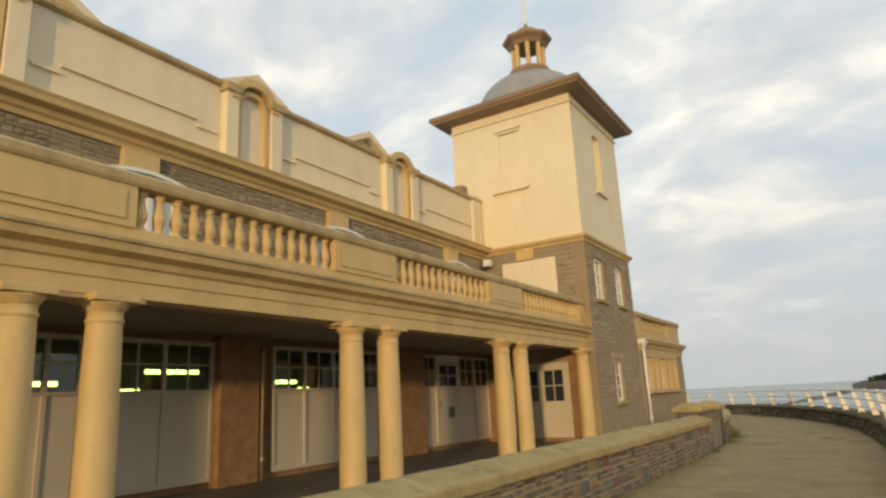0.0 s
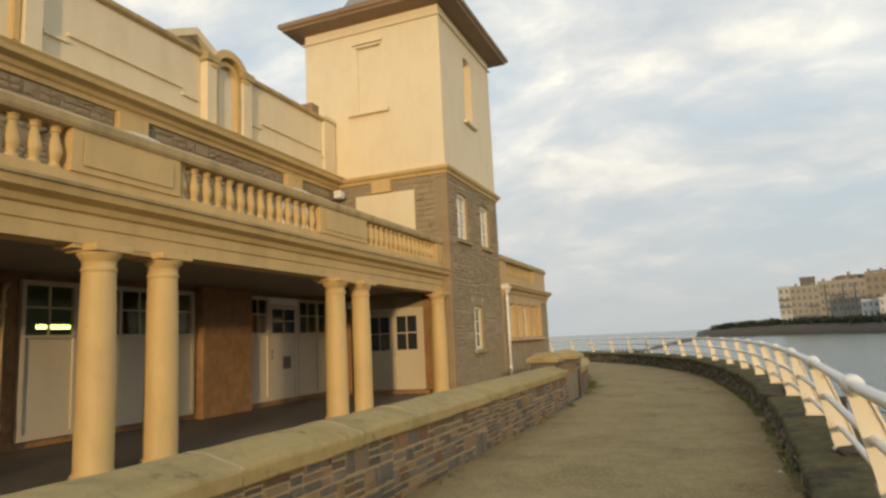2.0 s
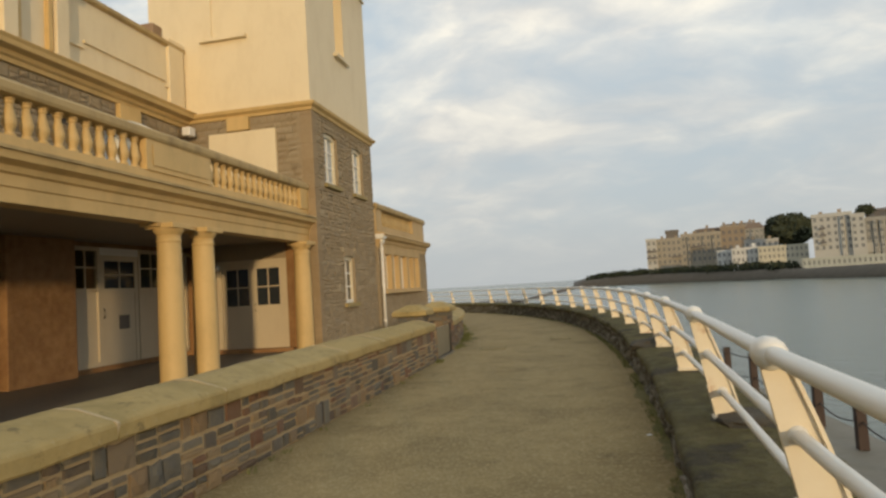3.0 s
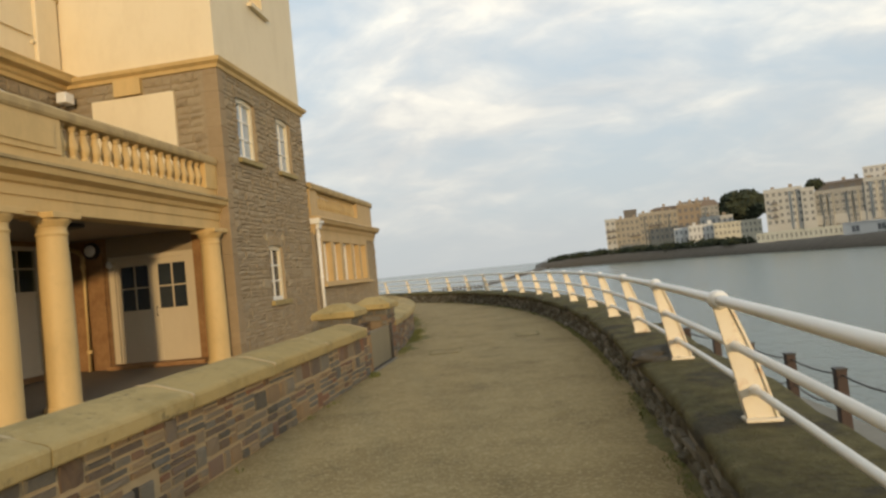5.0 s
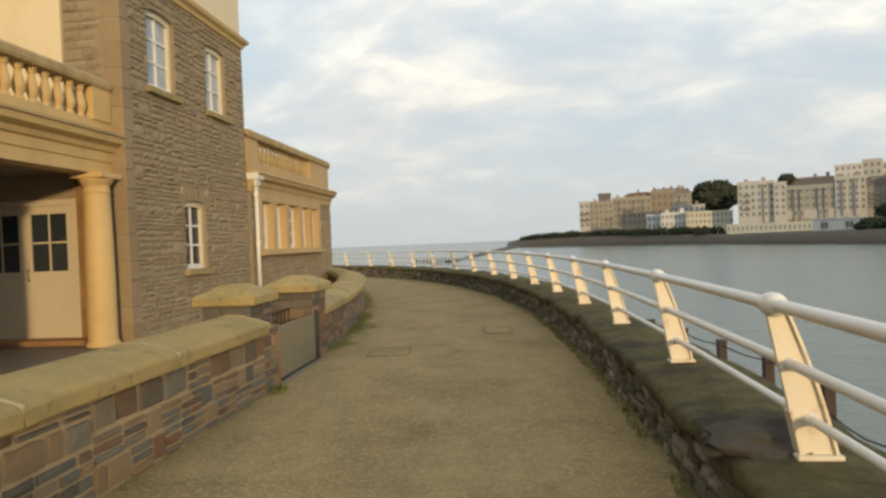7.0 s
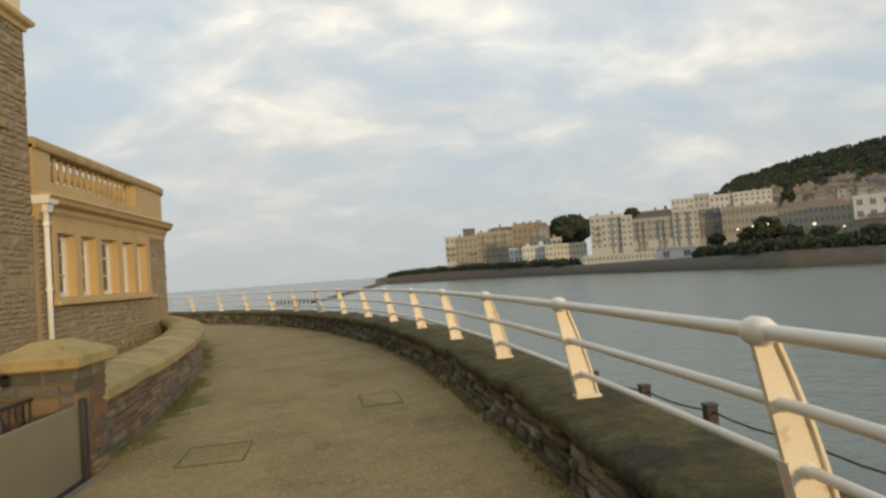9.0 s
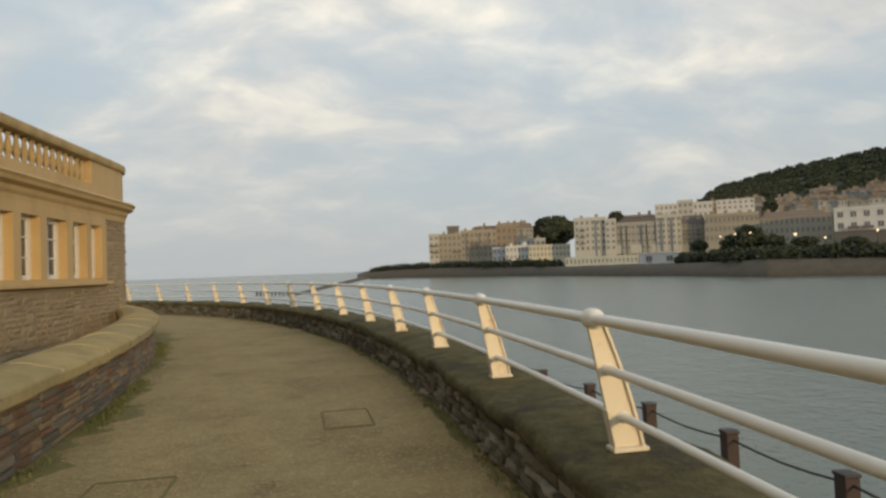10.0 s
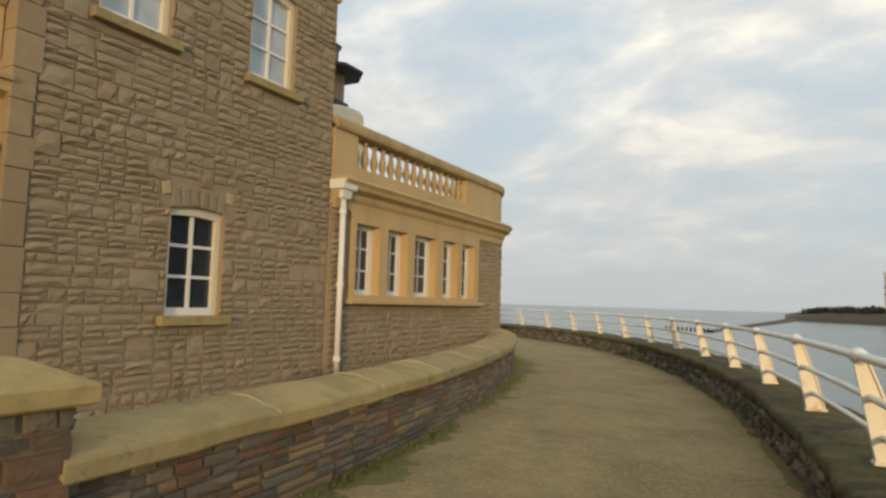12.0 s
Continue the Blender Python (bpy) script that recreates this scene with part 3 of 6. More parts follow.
# Hall walls and ceiling use the same darkened colour for a dim interior.
tagged(part("wall_behind_glass", box(-15.2, -15.0, -14, 18.4, 0, 3.0), SHADE_PAINT), "room wall behind the porch glazing, coloured dark for dimness", "wall", kind="structure")
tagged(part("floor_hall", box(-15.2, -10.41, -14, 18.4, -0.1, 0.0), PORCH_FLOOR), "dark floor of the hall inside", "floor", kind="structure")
# End walls added to keep sky from showing through the panes.
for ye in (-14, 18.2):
    tagged(part("wall_hall_end", box(-15.0, -10.42, ye, ye + 0.2, 0, 2.9), SHADE_PAINT), "end wall of the hall inside", "wall", kind="structure")
tagged(part("ceiling_hall", box(-15.2, -10.41, -14, 18.4, 2.9, 3.0), SHADE_PAINT), "ceiling of the hall inside", "ceiling", kind="structure")


def pilaster(ya, yb):
    tagged(part("stone_pier", box(BX - 0.06, BX + 0.2, ya, yb, 0, 2.68, bevel=0.02), PILASTER), "orange-brown stone pier in the porch", "pier", kind="structure")


for ya, yb in ((7.85, 8.78), (12.95, 14.5), (1.0, 1.9), (-4.6, -3.7)):
    pilaster(ya, yb)


def screen(ya, yb, x, bays, name="window_screen", head=2.5, sill=1.72):
    """A glazed timber screen: white boarded panels below, a row of dark panes above."""
    w = empty(name, (x, ya, 0), label="white boarded screen with a row of dark panes above", category="window", kind="structure")
    # Frames and boards take the shade-dimmed cream in place of white.
    wc(part("frame", box(x - 0.05, x + 0.03, ya, yb, head, head + 0.08), CREAM_PANEL), w)
    wc(part("bottom_rail", box(x - 0.05, x + 0.03, ya, yb, 0.12, 0.22), CREAM_PANEL), w)
    wc(part("sill", box(x - 0.05, x + 0.05, ya, yb, sill - 0.05, sill), CREAM_PANEL), w)
    step = (yb - ya) / bays
    for i in range(bays + 1):
        y = ya + i * step
        wc(part("mullion", box(x - 0.05, x + 0.035, y - 0.035, y + 0.035, 0.12, head + 0.08), CREAM_PANEL), w)
    for i in range(bays):
        a, b = ya + i * step + 0.035, ya + (i + 1) * step - 0.035
        wc(part("panel", box(x - 0.03, x, a, b, 0.22, sill - 0.05), CREAM_PANEL), w)
        wc(part("pane", box(x - 0.022, x - 0.016, a, b, sill, head), CLEAR), w)
        for f in (0.5,):
            c = a + (b - a) * f
            wc(part("glazing_bar", box(x - 0.035, x + 0.01, c - 0.015, c + 0.015, sill, head), CREAM_PANEL), w)
        wc(part("glazing_bar", box(x - 0.035, x + 0.01, a, b, (sill + head) / 2 + 0.03, (sill + head) / 2 + 0.06), CREAM_PANEL), w)
    return w


screen(2.0, 7.8, BX, 6, "window_1")
screen(9.3, 12.85, BX, 4, "window_2")
screen(16.55, 18.3, BX, 2, "window_3")
screen(14.6, 15.3, BX, 1, "window_4")
screen(-3.5, 0.6, BX, 4, "window_5")


def leaf_door(name, m, w=0.95, h=2.14, sill=1.15, label="cream half-glazed door", notice=False):
    """One leaf with stiles, boarded lower half, four panes and a handle; local x along the leaf, y outward."""
    d = empty(name, label=label, category="door", kind="structure")
    d.matrix_basis = m
    part("stile", box(0, 0.11, -0.025, 0.025, 0, h), CREAM_PANEL, d)
    part("stile", box(w - 0.11, w, -0.025, 0.025, 0, h), CREAM_PANEL, d)
    part("top_rail", box(0.11, w - 0.11, -0.025, 0.025, h - 0.12, h), CREAM_PANEL, d)
    part("lock_rail", box(0.11, w - 0.11, -0.025, 0.025, sill - 0.1, sill), CREAM_PANEL, d)
    part("panel", box(0.11, w - 0.11, -0.018, 0.012, 0, sill - 0.1), CREAM_PANEL, d)
    part("pane", box(0.11, w - 0.11, -0.008, 0.002, sill, h - 0.12), GLASS, d)
    part("glazing_bar", box(w / 2 - 0.014, w / 2 + 0.014, -0.018, 0.018, sill, h - 0.12), CREAM_PANEL, d)
    mid = (sill + h - 0.12) / 2
    part("glazing_bar", box(0.11, w - 0.11, -0.016, 0.016, mid - 0.014, mid + 0.014), CREAM_PANEL, d)
    hd = bmesh.new()
    add_tube(hd, [(w - 0.055, 0.03, 0.98), (w - 0.055, 0.06, 1.0), (w - 0.055, 0.06, 1.16), (w - 0.055, 0.03, 1.18)], 0.01, 8)
    part("handle", hd, IRON, d, "dark pull handle")
    if notice:
        part("notice", box(0.3, 0.62, 0.014, 0.02, 0.72, 1.02), F_GREY, d, "grey notice on the door")
    return d


# central porch door with side lights, facing the path
leaf_door("door_1", pose(BX, 16.5, 0.12, 0, 0, -90), 1.15, 2.3, 1.6, notice=True)
tagged(part("trim_door_head", box(BX - 0.05, BX + 0.03, 15.3, 16.55, 2.42, 2.58), WHITE), "white frame above the porch door", "trim", kind="structure")

# ---- tower ----
TX, TX2, TY, TY2 = -6.48, -10.95, 18.40, 22.95
DOOR = (-9.24, -7.34, 0.0, 2.28)
tower = empty("wall_tower", (-8.7, 20.7, 0), label="square tower of brown stone below and cream render above", category="tower", kind="structure")
GW = (20.16, 20.95, 1.05, 2.32)
UW1, UW2 = (19.16, 20.02, 4.16, 5.52), (21.22, 22.06, 4.16, 5.52)
bm = bmesh.new()
wall_panel(bm, "x", TX - 0.02, -0.4, TY, TY2, -0.1, 5.9, [GW, UW1, UW2])
wall_panel(bm, "y", TY + 0.02, 0.4, TX2, TX - 0.42, -0.1, 5.9, [DOOR])
wall_panel(bm, "x", TX2, 0.4, TY + 0.44, TY2, -0.1, 5.9, [])
wall_panel(bm, "y", TY2, -0.4, TX2 + 0.4, TX - 0.44, -0.1, 5.9, [])
wc(part("stone_stage", bm, TOWER_MORTAR), tower)
SLOT = (20.36, 21.02, 7.95, 10.05)
bm = bmesh.new()
wall_panel(bm, "x", TX - 0.02, -0.35, TY + 0.02, TY2 - 0.02, 6.08, 10.95, [SLOT])
wall_panel(bm, "y", TY + 0.02, 0.35, TX2 + 0.02, TX - 0.37, 6.08, 10.95, [(-9.12, -8.36, 8.05, 10.05)])
wall_panel(bm, "x", TX2 + 0.02, 0.35, TY + 0.37, TY2 - 0.02, 6.08, 10.95, [])
wall_panel(bm, "y", TY2 - 0.02, -0.35, TX2 + 0.37, TX - 0.37, 6.08, 10.95, [])
wc(part("render_stage", bm, CREAM_PALE, label="pale cream rendered upper stage"), tower)
SQ = [(TX2, TY), (TX, TY), (TX, TY2), (TX2, TY2)]


def ring(profile):
    """A moulding round the four sides of the tower."""
    bm = bmesh.new()
    cx, cy, hx, hy = (TX + TX2) / 2, (TY + TY2) / 2, (TX - TX2) / 2, (TY2 - TY) / 2
    rows = [[bm.verts.new((cx + sx * (hx + o), cy + sy * (hy + o), z)) for o, z in profile] for sx, sy in ((-1, -1), (1, -1), (1, 1), (-1, 1))]
    n = len(profile)
    for i in range(4):
        a, b = rows[i], rows[(i + 1) % 4]
        for j in range(n):
            bm.faces.new((a[j], a[(j + 1) % n], b[(j + 1) % n], b[j]))
    return bm


wc(part("string_course", ring([(-0.06, 5.88), (0.03, 5.88), (0.05, 5.95), (0.12, 6.0), (0.14, 6.07), (0.02, 6.12), (-0.06, 6.12)]), CREAM), tower)
wc(part("neck_band", ring([(-0.05, 10.5), (0.035, 10.5), (0.045, 10.54), (0.02, 10.57), (-0.05, 10.57)]), CREAM_PALE), tower)
wc(part("eave", ring([(-0.1, 10.80), (0.22, 10.85), (0.48, 10.88), (0.51, 10.94), (0.57, 10.97), (0.59, 11.05), (0.54, 11.10), (-0.6, 11.55), (-0.6, 11.4), (-0.1, 11.1)]), EAVE, label="brown moulded eaves"), tower)
wc(part("roof_slope", ring([(0.56, 11.105), (-1.2, 11.66), (-1.2, 11.61), (0.48, 11.07)]), LEAD), tower)
CX, CY = (TX + TX2) / 2, (TY + TY2) / 2
dome = [(2.1, 11.4)] + [(2.05 * math.cos(a), 11.5 + 1.55 * math.sin(a)) for a in np.linspace(0.05, 1.2, 9)]
wc(part("dome", add_lathe(bmesh.new(), dome, (CX, CY, 0), 32), LEAD, label="grey lead-covered dome"), tower)
wc(part("lantern_base", add_lathe(bmesh.new(), [(0.80, 12.98), (0.86, 13.06), (0.86, 13.16), (0.70, 13.22), (0.70, 13.28)], (CX, CY, 0), 8), EAVE), tower)
for i in range(8):
    a = 2 * math.pi * (i + 0.5) / 8
    wc(part("lantern_post", add_lathe(bmesh.new(), [(0.10, 13.25), (0.085, 13.4), (0.085, 14.2), (0.11, 14.32)], (CX + 0.56 * math.cos(a), CY + 0.56 * math.sin(a), 0), 8), CREAM), tower)
wc(part("lantern_roof", add_lathe(bmesh.new(), [(0.66, 14.22), (0.74, 14.34), (0.92, 14.46), (0.95, 14.56), (0.62, 14.74), (0.35, 15.0), (0.10, 15.14), (0.05, 15.3)], (CX, CY, 0), 8), EAVE), tower)
wc(part("flagpole", add_tube(bmesh.new(), [(CX, CY, 15.1), (CX, CY, 20.5)], 0.05, 8), WHITE), tower)
# blind panel with hood and sill on the flank, slot window on the front
wc(part("blind_panel", box(-9.12, -8.36, TY + 0.06, TY + 0.2, 8.05, 10.05), CREAM_PALE), tower)
wc(part("hood", box(-9.26, -8.28, TY - 0.06, TY + 0.03, 10.12, 10.2), CREAM_PALE), tower)
wc(part("hood", box(-9.15, -8.35, TY - 0.04, TY + 0.03, 10.02, 10.08), CREAM_PALE), tower)
wc(part("panel_sill", box(-9.42, -8.12, TY - 0.10, TY + 0.03, 7.94, 8.03), CREAM_PALE), tower)
wc(part("slot_back", box(TX - 0.42, TX - 0.33, 20.3, 21.08, 7.9, 10.1), CREAM), tower)
wc(part("slot_sill", box(TX - 0.02, TX + 0.09, 20.2, 21.2, 7.86, 7.95), CREAM_PALE), tower)
bm = bmesh.new()
for sgn in (-1, 1):
    pts = [(20.69 + sgn * 0.33, 10.05)] + [(20.69 + sgn * 0.33 * math.cos(a), 9.95 + 0.10 * math.sin(a)) for a in np.linspace(0, math.pi / 2, 6)] + [(20.69, 10.05)]
    f0, f1 = [bm.verts.new((TX - 0.021, y, z)) for y, z in pts], [bm.verts.new((TX - 0.36, y, z)) for y, z in pts]
    bm.faces.new(f0), bm.faces.new(f1[::-1])
    for i in range(len(pts)):
        j = (i + 1) % len(pts)
        bm.faces.new((f0[i], f0[j], f1[j], f1[i]))
wc(part("slot_arch", bm, CREAM_PALE), tower)
wc(part("cream_panel", box(-9.28, -7.44, TY - 0.03, TY + 0.03, 3.1, 5.53), CREAM_PALE, label="cream painted panel on the flank"), tower)
wc(part("corbel_block", box(-8.74, -8.14, TY - 0.07, TY + 0.03, 5.56, 5.90), CREAM), tower)
# Tower inner wall: indoor dimness comes from the darkened colour.
tagged(part("wall_room_back", box(-8.2, -8.1, TY + 0.44, TY2 - 0.4, 0, 5.6), SHADE_PAINT), "plain inner wall of the tower", "wall", kind="structure")


def sash(name, y0, y1, z0, z1, x, pane, label, arch=0.09, sill_mat=COPING, rows=3):
    """A white small-paned sash window under a segmental head, with a stone sill."""
    w = empty(name, (x, y0, z0), label=label, category="window", kind="structure")
    f = 0.07
    wc(part("jamb", box(x - 0.10, x + 0.0, y0, y0 + f, z0, z1), FRAME_CREAM), w)
    wc(part("jamb", box(x - 0.10, x + 0.0, y1 - f, y1, z0, z1), FRAME_CREAM), w)
    bm = bmesh.new()
    n, lo, hi = 8, [], []
    for i in range(n + 1):
        t = i / n
        lo.append((y0 + (y1 - y0) * t, z1 - 0.10 - arch * (2 * t - 1) ** 2))
        hi.append((y0 + (y1 - y0) * t, z1 + 0.0 * t))
    ringp = lo + hi[::-1]
    a, b = [bm.verts.new((x + 0.004, y, z)) for y, z in ringp], [bm.verts.new((x - 0.1, y, z)) for y, z in ringp]
    for i in range(n):
        j = len(ringp) - 1 - i
        bm.faces.new((a[i], a[i + 1], a[j - 1], a[j]))
        bm.faces.new((b[j], b[j - 1], b[i + 1], b[i]))
    for i in range(len(ringp)):
        j = (i + 1) % len(ringp)
        bm.faces.new((a[i], a[j], b[j], b[i]))
    wc(part("head", bm, FRAME_CREAM), w)
    wc(part("bottom_rail", box(x - 0.09, x - 0.005, y0 + f, y1 - f, z0, z0 + 0.09), WHITE), w)
    yc, h0, h1 = (y0 + y1) / 2, z0 + 0.09, z1 - 0.10
    wc(part("pane", box(x - 0.07, x - 0.06, y0 + f, y1 - f, h0, h1), pane), w)
    wc(part("glazing_bar", box(x - 0.075, x - 0.03, yc - 0.02, yc + 0.02, h0, h1), WHITE), w)
    for i in range(1, rows):
        z = h0 + (h1 - h0) * i / rows
        wc(part("glazing_bar", box(x - 0.075, x - 0.032, y0 + f, y1 - f, z - 0.018, z + 0.018), WHITE), w)
    wc(part("sill", box(x - 0.1, x + 0.16, y0 - 0.09, y1 + 0.12, z0 - 0.11, z0 - 0.005, bevel=0.01), sill_mat), w)
    return w


sash("window_6", *GW, TX - 0.08, GLASS, "white six-pane sash window with dark glass and buff sill", arch=0.035)
sash("window_7", *UW1, TX - 0.08, CURTAIN_GLASS, "white six-pane sash window with pale curtained glass", arch=0.06)
sash("window_8", *UW2, TX - 0.08, CURTAIN_GLASS, "white six-pane sash window with pale curtained glass", arch=0.06)

# pair of half-glazed doors in the tower's flank
leaf_door("door_2", pose(-7.46, TY + 0.10, 0.02, 0, 0, 180), 0.83, 2.16, 1.13, "cream half-glazed double door, closed")
leaf_door("door_3", pose(-9.12, TY + 0.10, 0.02), 0.83, 2.16, 1.13, "cream half-glazed double door, closed")
bm = wall_panel(bmesh.new(), "y", TY + 0.03, 0.14, -9.24, -7.34, 0, 2.28, [(-9.12, -7.46, 0, 2.185)])
tagged(part("trim_door_frame", bm, CREAM_PANEL), "cream timber frame round the double door", "trim", kind="structure")
tagged(part("trim_step", box(-9.24, -7.1, TY - 0.28, TY + 0.06, 0.0, 0.09, bevel=0.015), PILASTER), "worn stone step under the double door", "step", kind="structure")
tagged(part("wall_stone_jamb", box(-7.32, -6.95, TY - 0.02, TY + 0.05, 0, 2.68), PILASTER), "orange-brown stone beside the double door", "wall", kind="structure")
tagged(part("wall_stone_jamb", box(-10.9, -9.26, TY - 0.02, TY + 0.05, 0, 2.68), PILASTER), "orange-brown stone beside the double door", "wall", kind="structure")


def downpipe(name, x, y, z0, z1, mat, label, hopper=True, bend=None):
    d = empty(name, (x, y, z0), label=label, category="drainpipe")
    pts = [(x, y, z0), (x, y, z1)]
    if bend:
        pts += [(x + bend[0] * 0.3, y + bend[1] * 0.3, z1 + 0.10), (x + bend[0], y + bend[1], z1 + 0.18)]
    wc(part("pipe", add_tube(bmesh.new(), pts, 0.045, 10), mat, smooth=True), d)
    for z in np.linspace(z0 + 0.4, z1 - 0.2, 2 if z1 - z0 < 2.6 else 3):
        wc(part("bracket", add_lathe(bmesh.new(), [(0.06, z - 0.035), (0.06, z + 0.035)], (x, y, 0), 10), mat), d)
    if hopper:
        bm = bmesh.new()
        vs = [[bm.verts.new((x + sx * w, y + sy * w * 1.3, z)) for sx, sy in ((-1, -1), (1, -1), (1, 1), (-1, 1))] for w, z in ((0.07, z1), (0.085, z1 + 0.12), (0.13, z1 + 0.14), (0.14, z1 + 0.28))]
        for a, b in zip(vs, vs[1:]):
            for j in range(4):
                bm.faces.new((a[j], a[(j + 1) % 4], b[(j + 1) % 4], b[j]))
        bm.faces.new(vs[0]), bm.faces.new(vs[-1])
        wc(part("hopper", bm, mat), d)
    return d


downpipe("drainpipe", TX + 0.14, 23.10, 0.0, 2.82, WHITE, "white drainpipe with hopper head beside the tower")
downpipe("drainpipe", BX + 0.12, 8.90, 0.0, 2.35, CREAM, "cream drainpipe against the porch pier", hopper=False, bend=(-0.25, 0.25))
downpipe("drainpipe", -9.70, 18.28, 0.0, 2.35, CREAM, "cream drainpipe in the porch corner", hopper=False, bend=(-0.25, -0.02))
tagged(part("stone_pier", box(-9.6, -9.28, TY - 0.10, TY - 0.022, 0, 2.68, bevel=0.015), PILASTER), "orange-brown stone pier beside the double door", "pier", kind="structure")

# ---- main block above the porch ----
MX = -9.95
main = empty("wall_main", (MX, 5, 3), label="upper wall of the main hall, brown stone under a cream cornice", category="wall", kind="structure")
WINS = [(5.35, 6.85), (10.4, 11.9), (15.5, 17.0), (0.3, 1.8)]
bm = wall_panel(bmesh.new(), "x", MX, -0.4, -14, TY, 2.9, 5.9, [(a, b, 3.3, 5.15) for a, b in WINS])
wc(part("stone_face", bm, TOWER_STONE), main)
wc(part("cornice", sweep([(MX, -14), (MX, TY)], [(-0.2, 5.76), (0.06, 5.76), (0.08, 5.84), (0.13, 5.87), (0.16, 5.94), (0.32, 5.98), (0.34, 6.06), (0.38, 6.12), (0.34, 6.15), (0.0, 6.24), (-0.2, 6.24)]), CREAM), main)
wc(part("parapet", box(MX - 0.4, MX - 0.02, -14, TY, 6.2, 7.72), CREAM_PALE, label="pale rendered parapet"), main)
wc(part("parapet_coping", sweep([(MX - 0.2, -14), (MX - 0.2, TY)], [(-0.25, 7.72), (0.22, 7.72), (0.27, 7.76), (0.27, 7.84), (0.2, 7.87), (-0.25, 7.87)]), OCHRE_WEATHERED, label="dark weathered coping"), main)
for a, b in WINS:
    yc = (a + b) / 2
    wc(part("key_block", box(MX - 0.05, MX + 0.12, yc - 0.38, yc + 0.30, 5.34, 5.76, bevel=0.01), CREAM), main)
    bm = bmesh.new()
    for i in range(10):
        t0, t1 = i / 10, (i + 1) / 10
        z0, z1 = (5.16 + 0.16 * math.sin(math.pi * t) for t in (t0, t1))
        y0, y1 = a - 0.2 + (b - a + 0.4) * t0, a - 0.2 + (b - a + 0.4) * t1
        v = [bm.verts.new(p) for p in ((MX, y0, z0), (MX, y1, z1), (MX, y1, z1 + 0.06), (MX, y0, z0 + 0.06), (MX + 0.3, y0, z0), (MX + 0.3, y1, z1), (MX + 0.3, y1, z1 + 0.06), (MX + 0.3, y0, z0 + 0.06))]
        for f in ((0, 1, 2, 3), (4, 5, 6, 7), (0, 1, 5, 4), (3, 2, 6, 7)):
            bm.faces.new([v[j] for j in f])
    wc(part("window_hood", bm, WHITE, label="white curved hood"), main)
for nm, (a, b) in zip(("window_9", "window_10", "window_11", "window_12"), WINS):
    w = empty(nm, (MX, a, 3.3), label="white-framed window with pale blue glass on the terrace", category="window", kind="structure")
    wc(part("pane", box(MX - 0.12, MX - 0.1, a, b, 3.3, 5.15), CURTAIN_GLASS), w)
    for i in range(4):
        y = a + (b - a) * i / 3
        wc(part("mullion", box(MX - 0.14, MX - 0.02, y - 0.045, y + 0.045, 3.3, 5.15), WHITE), w)
    for z in (3.32, 4.3, 5.1):
        wc(part("glazing_bar", box(MX - 0.13, MX - 0.04, a, b, z - 0.03, z + 0.03), WHITE), w)


def niche(yc):
    """An arched blind niche between pilasters that breaks the parapet."""
    n = empty("parapet_niche", (MX, yc, 6.36), label="cream arched niche rising through the parapet", category="niche", kind="structure")
    out = MX + 0.16
    for s in (-1, 1):
        y0, y1 = sorted((yc + s * 0.44, yc + s * 0.74))
        wc(part("pilaster", box(MX - 0.1, out, y0, y1, 6.34, 7.72, bevel=0.01), CREAM_PALE), n)
        wc(part("pilaster_cap", box(MX - 0.25, out + 0.06, y0 - 0.05, y1 + 0.05, 7.72, 7.9, bevel=0.015), OCHRE_WEATHERED), n)
    bm = bmesh.new()
    k = 14
    for r0, r1, x1, z0 in ((0.44, 0.62, out + 0.03, 7.62),):
        rows = []
        for i in range(k + 1):
            a = math.pi * i / k
            rows.append([bm.verts.new((x, yc + r * math.cos(a), z0 + r * math.sin(a) * 0.95)) for r, x in ((r0, MX - 0.25), (r0, x1), (r1, x1), (r1, MX - 0.25))])
        for p, q in zip(rows, rows[1:]):
            for j in range(4):
                bm.faces.new((p[j], p[(j + 1) % 4], q[(j + 1) % 4], q[j]))
        bm.faces.new(rows[0]), bm.faces.new(rows[-1])
    wc(part("arch", bm, CREAM), n)
    bm = bmesh.new()
    pts = [(yc - 0.46, 6.4), (yc + 0.46, 6.4)] + [(yc + 0.46 * math.cos(a), 7.62 + 0.44 * math.sin(a)) for a in np.linspace(0, math.pi, 12)]
    f0, f1 = [bm.verts.new((MX - 0.015, y, z)) for y, z in pts], [bm.verts.new((MX - 0.3, y, z)) for y, z in pts]
    bm.faces.new(f0), bm.faces.new(f1[::-1])
    for i in range(len(pts)):
        j = (i + 1) % len(pts)
        bm.faces.new((f0[i], f0[j], f1[j], f1[i]))
    wc(part("niche_back", bm, CREAM_PALE), n)
    for s in (-1, 1):
        wc(part("architrave", box(MX - 0.02, MX + 0.09, yc + s * 0.36 - 0.05, yc + s * 0.36 + 0.05, 6.4, 7.55), CREAM), n)
    bm = bmesh.new()
    rows = []
    for i in range(11):
        a = math.pi * i / 10
        rows.append([bm.verts.new((x, yc + r * math.cos(a), 7.55 + r * math.sin(a))) for r, x in ((0.31, MX - 0.02), (0.31, MX + 0.09), (0.41, MX + 0.09), (0.41, MX - 0.02))])
    for p, q in zip(rows, rows[1:]):
        for j in range(4):
            bm.faces.new((p[j], p[(j + 1) % 4], q[(j + 1) % 4], q[j]))
    wc(part("architrave_arch", bm, CREAM), n)
    return n


n0 = niche(8.5)
n0.location.z -= 0.1
for yc in (3.35, 13.7, -1.8):
    copy_thing(n0, pose(MX, yc, 6.26))
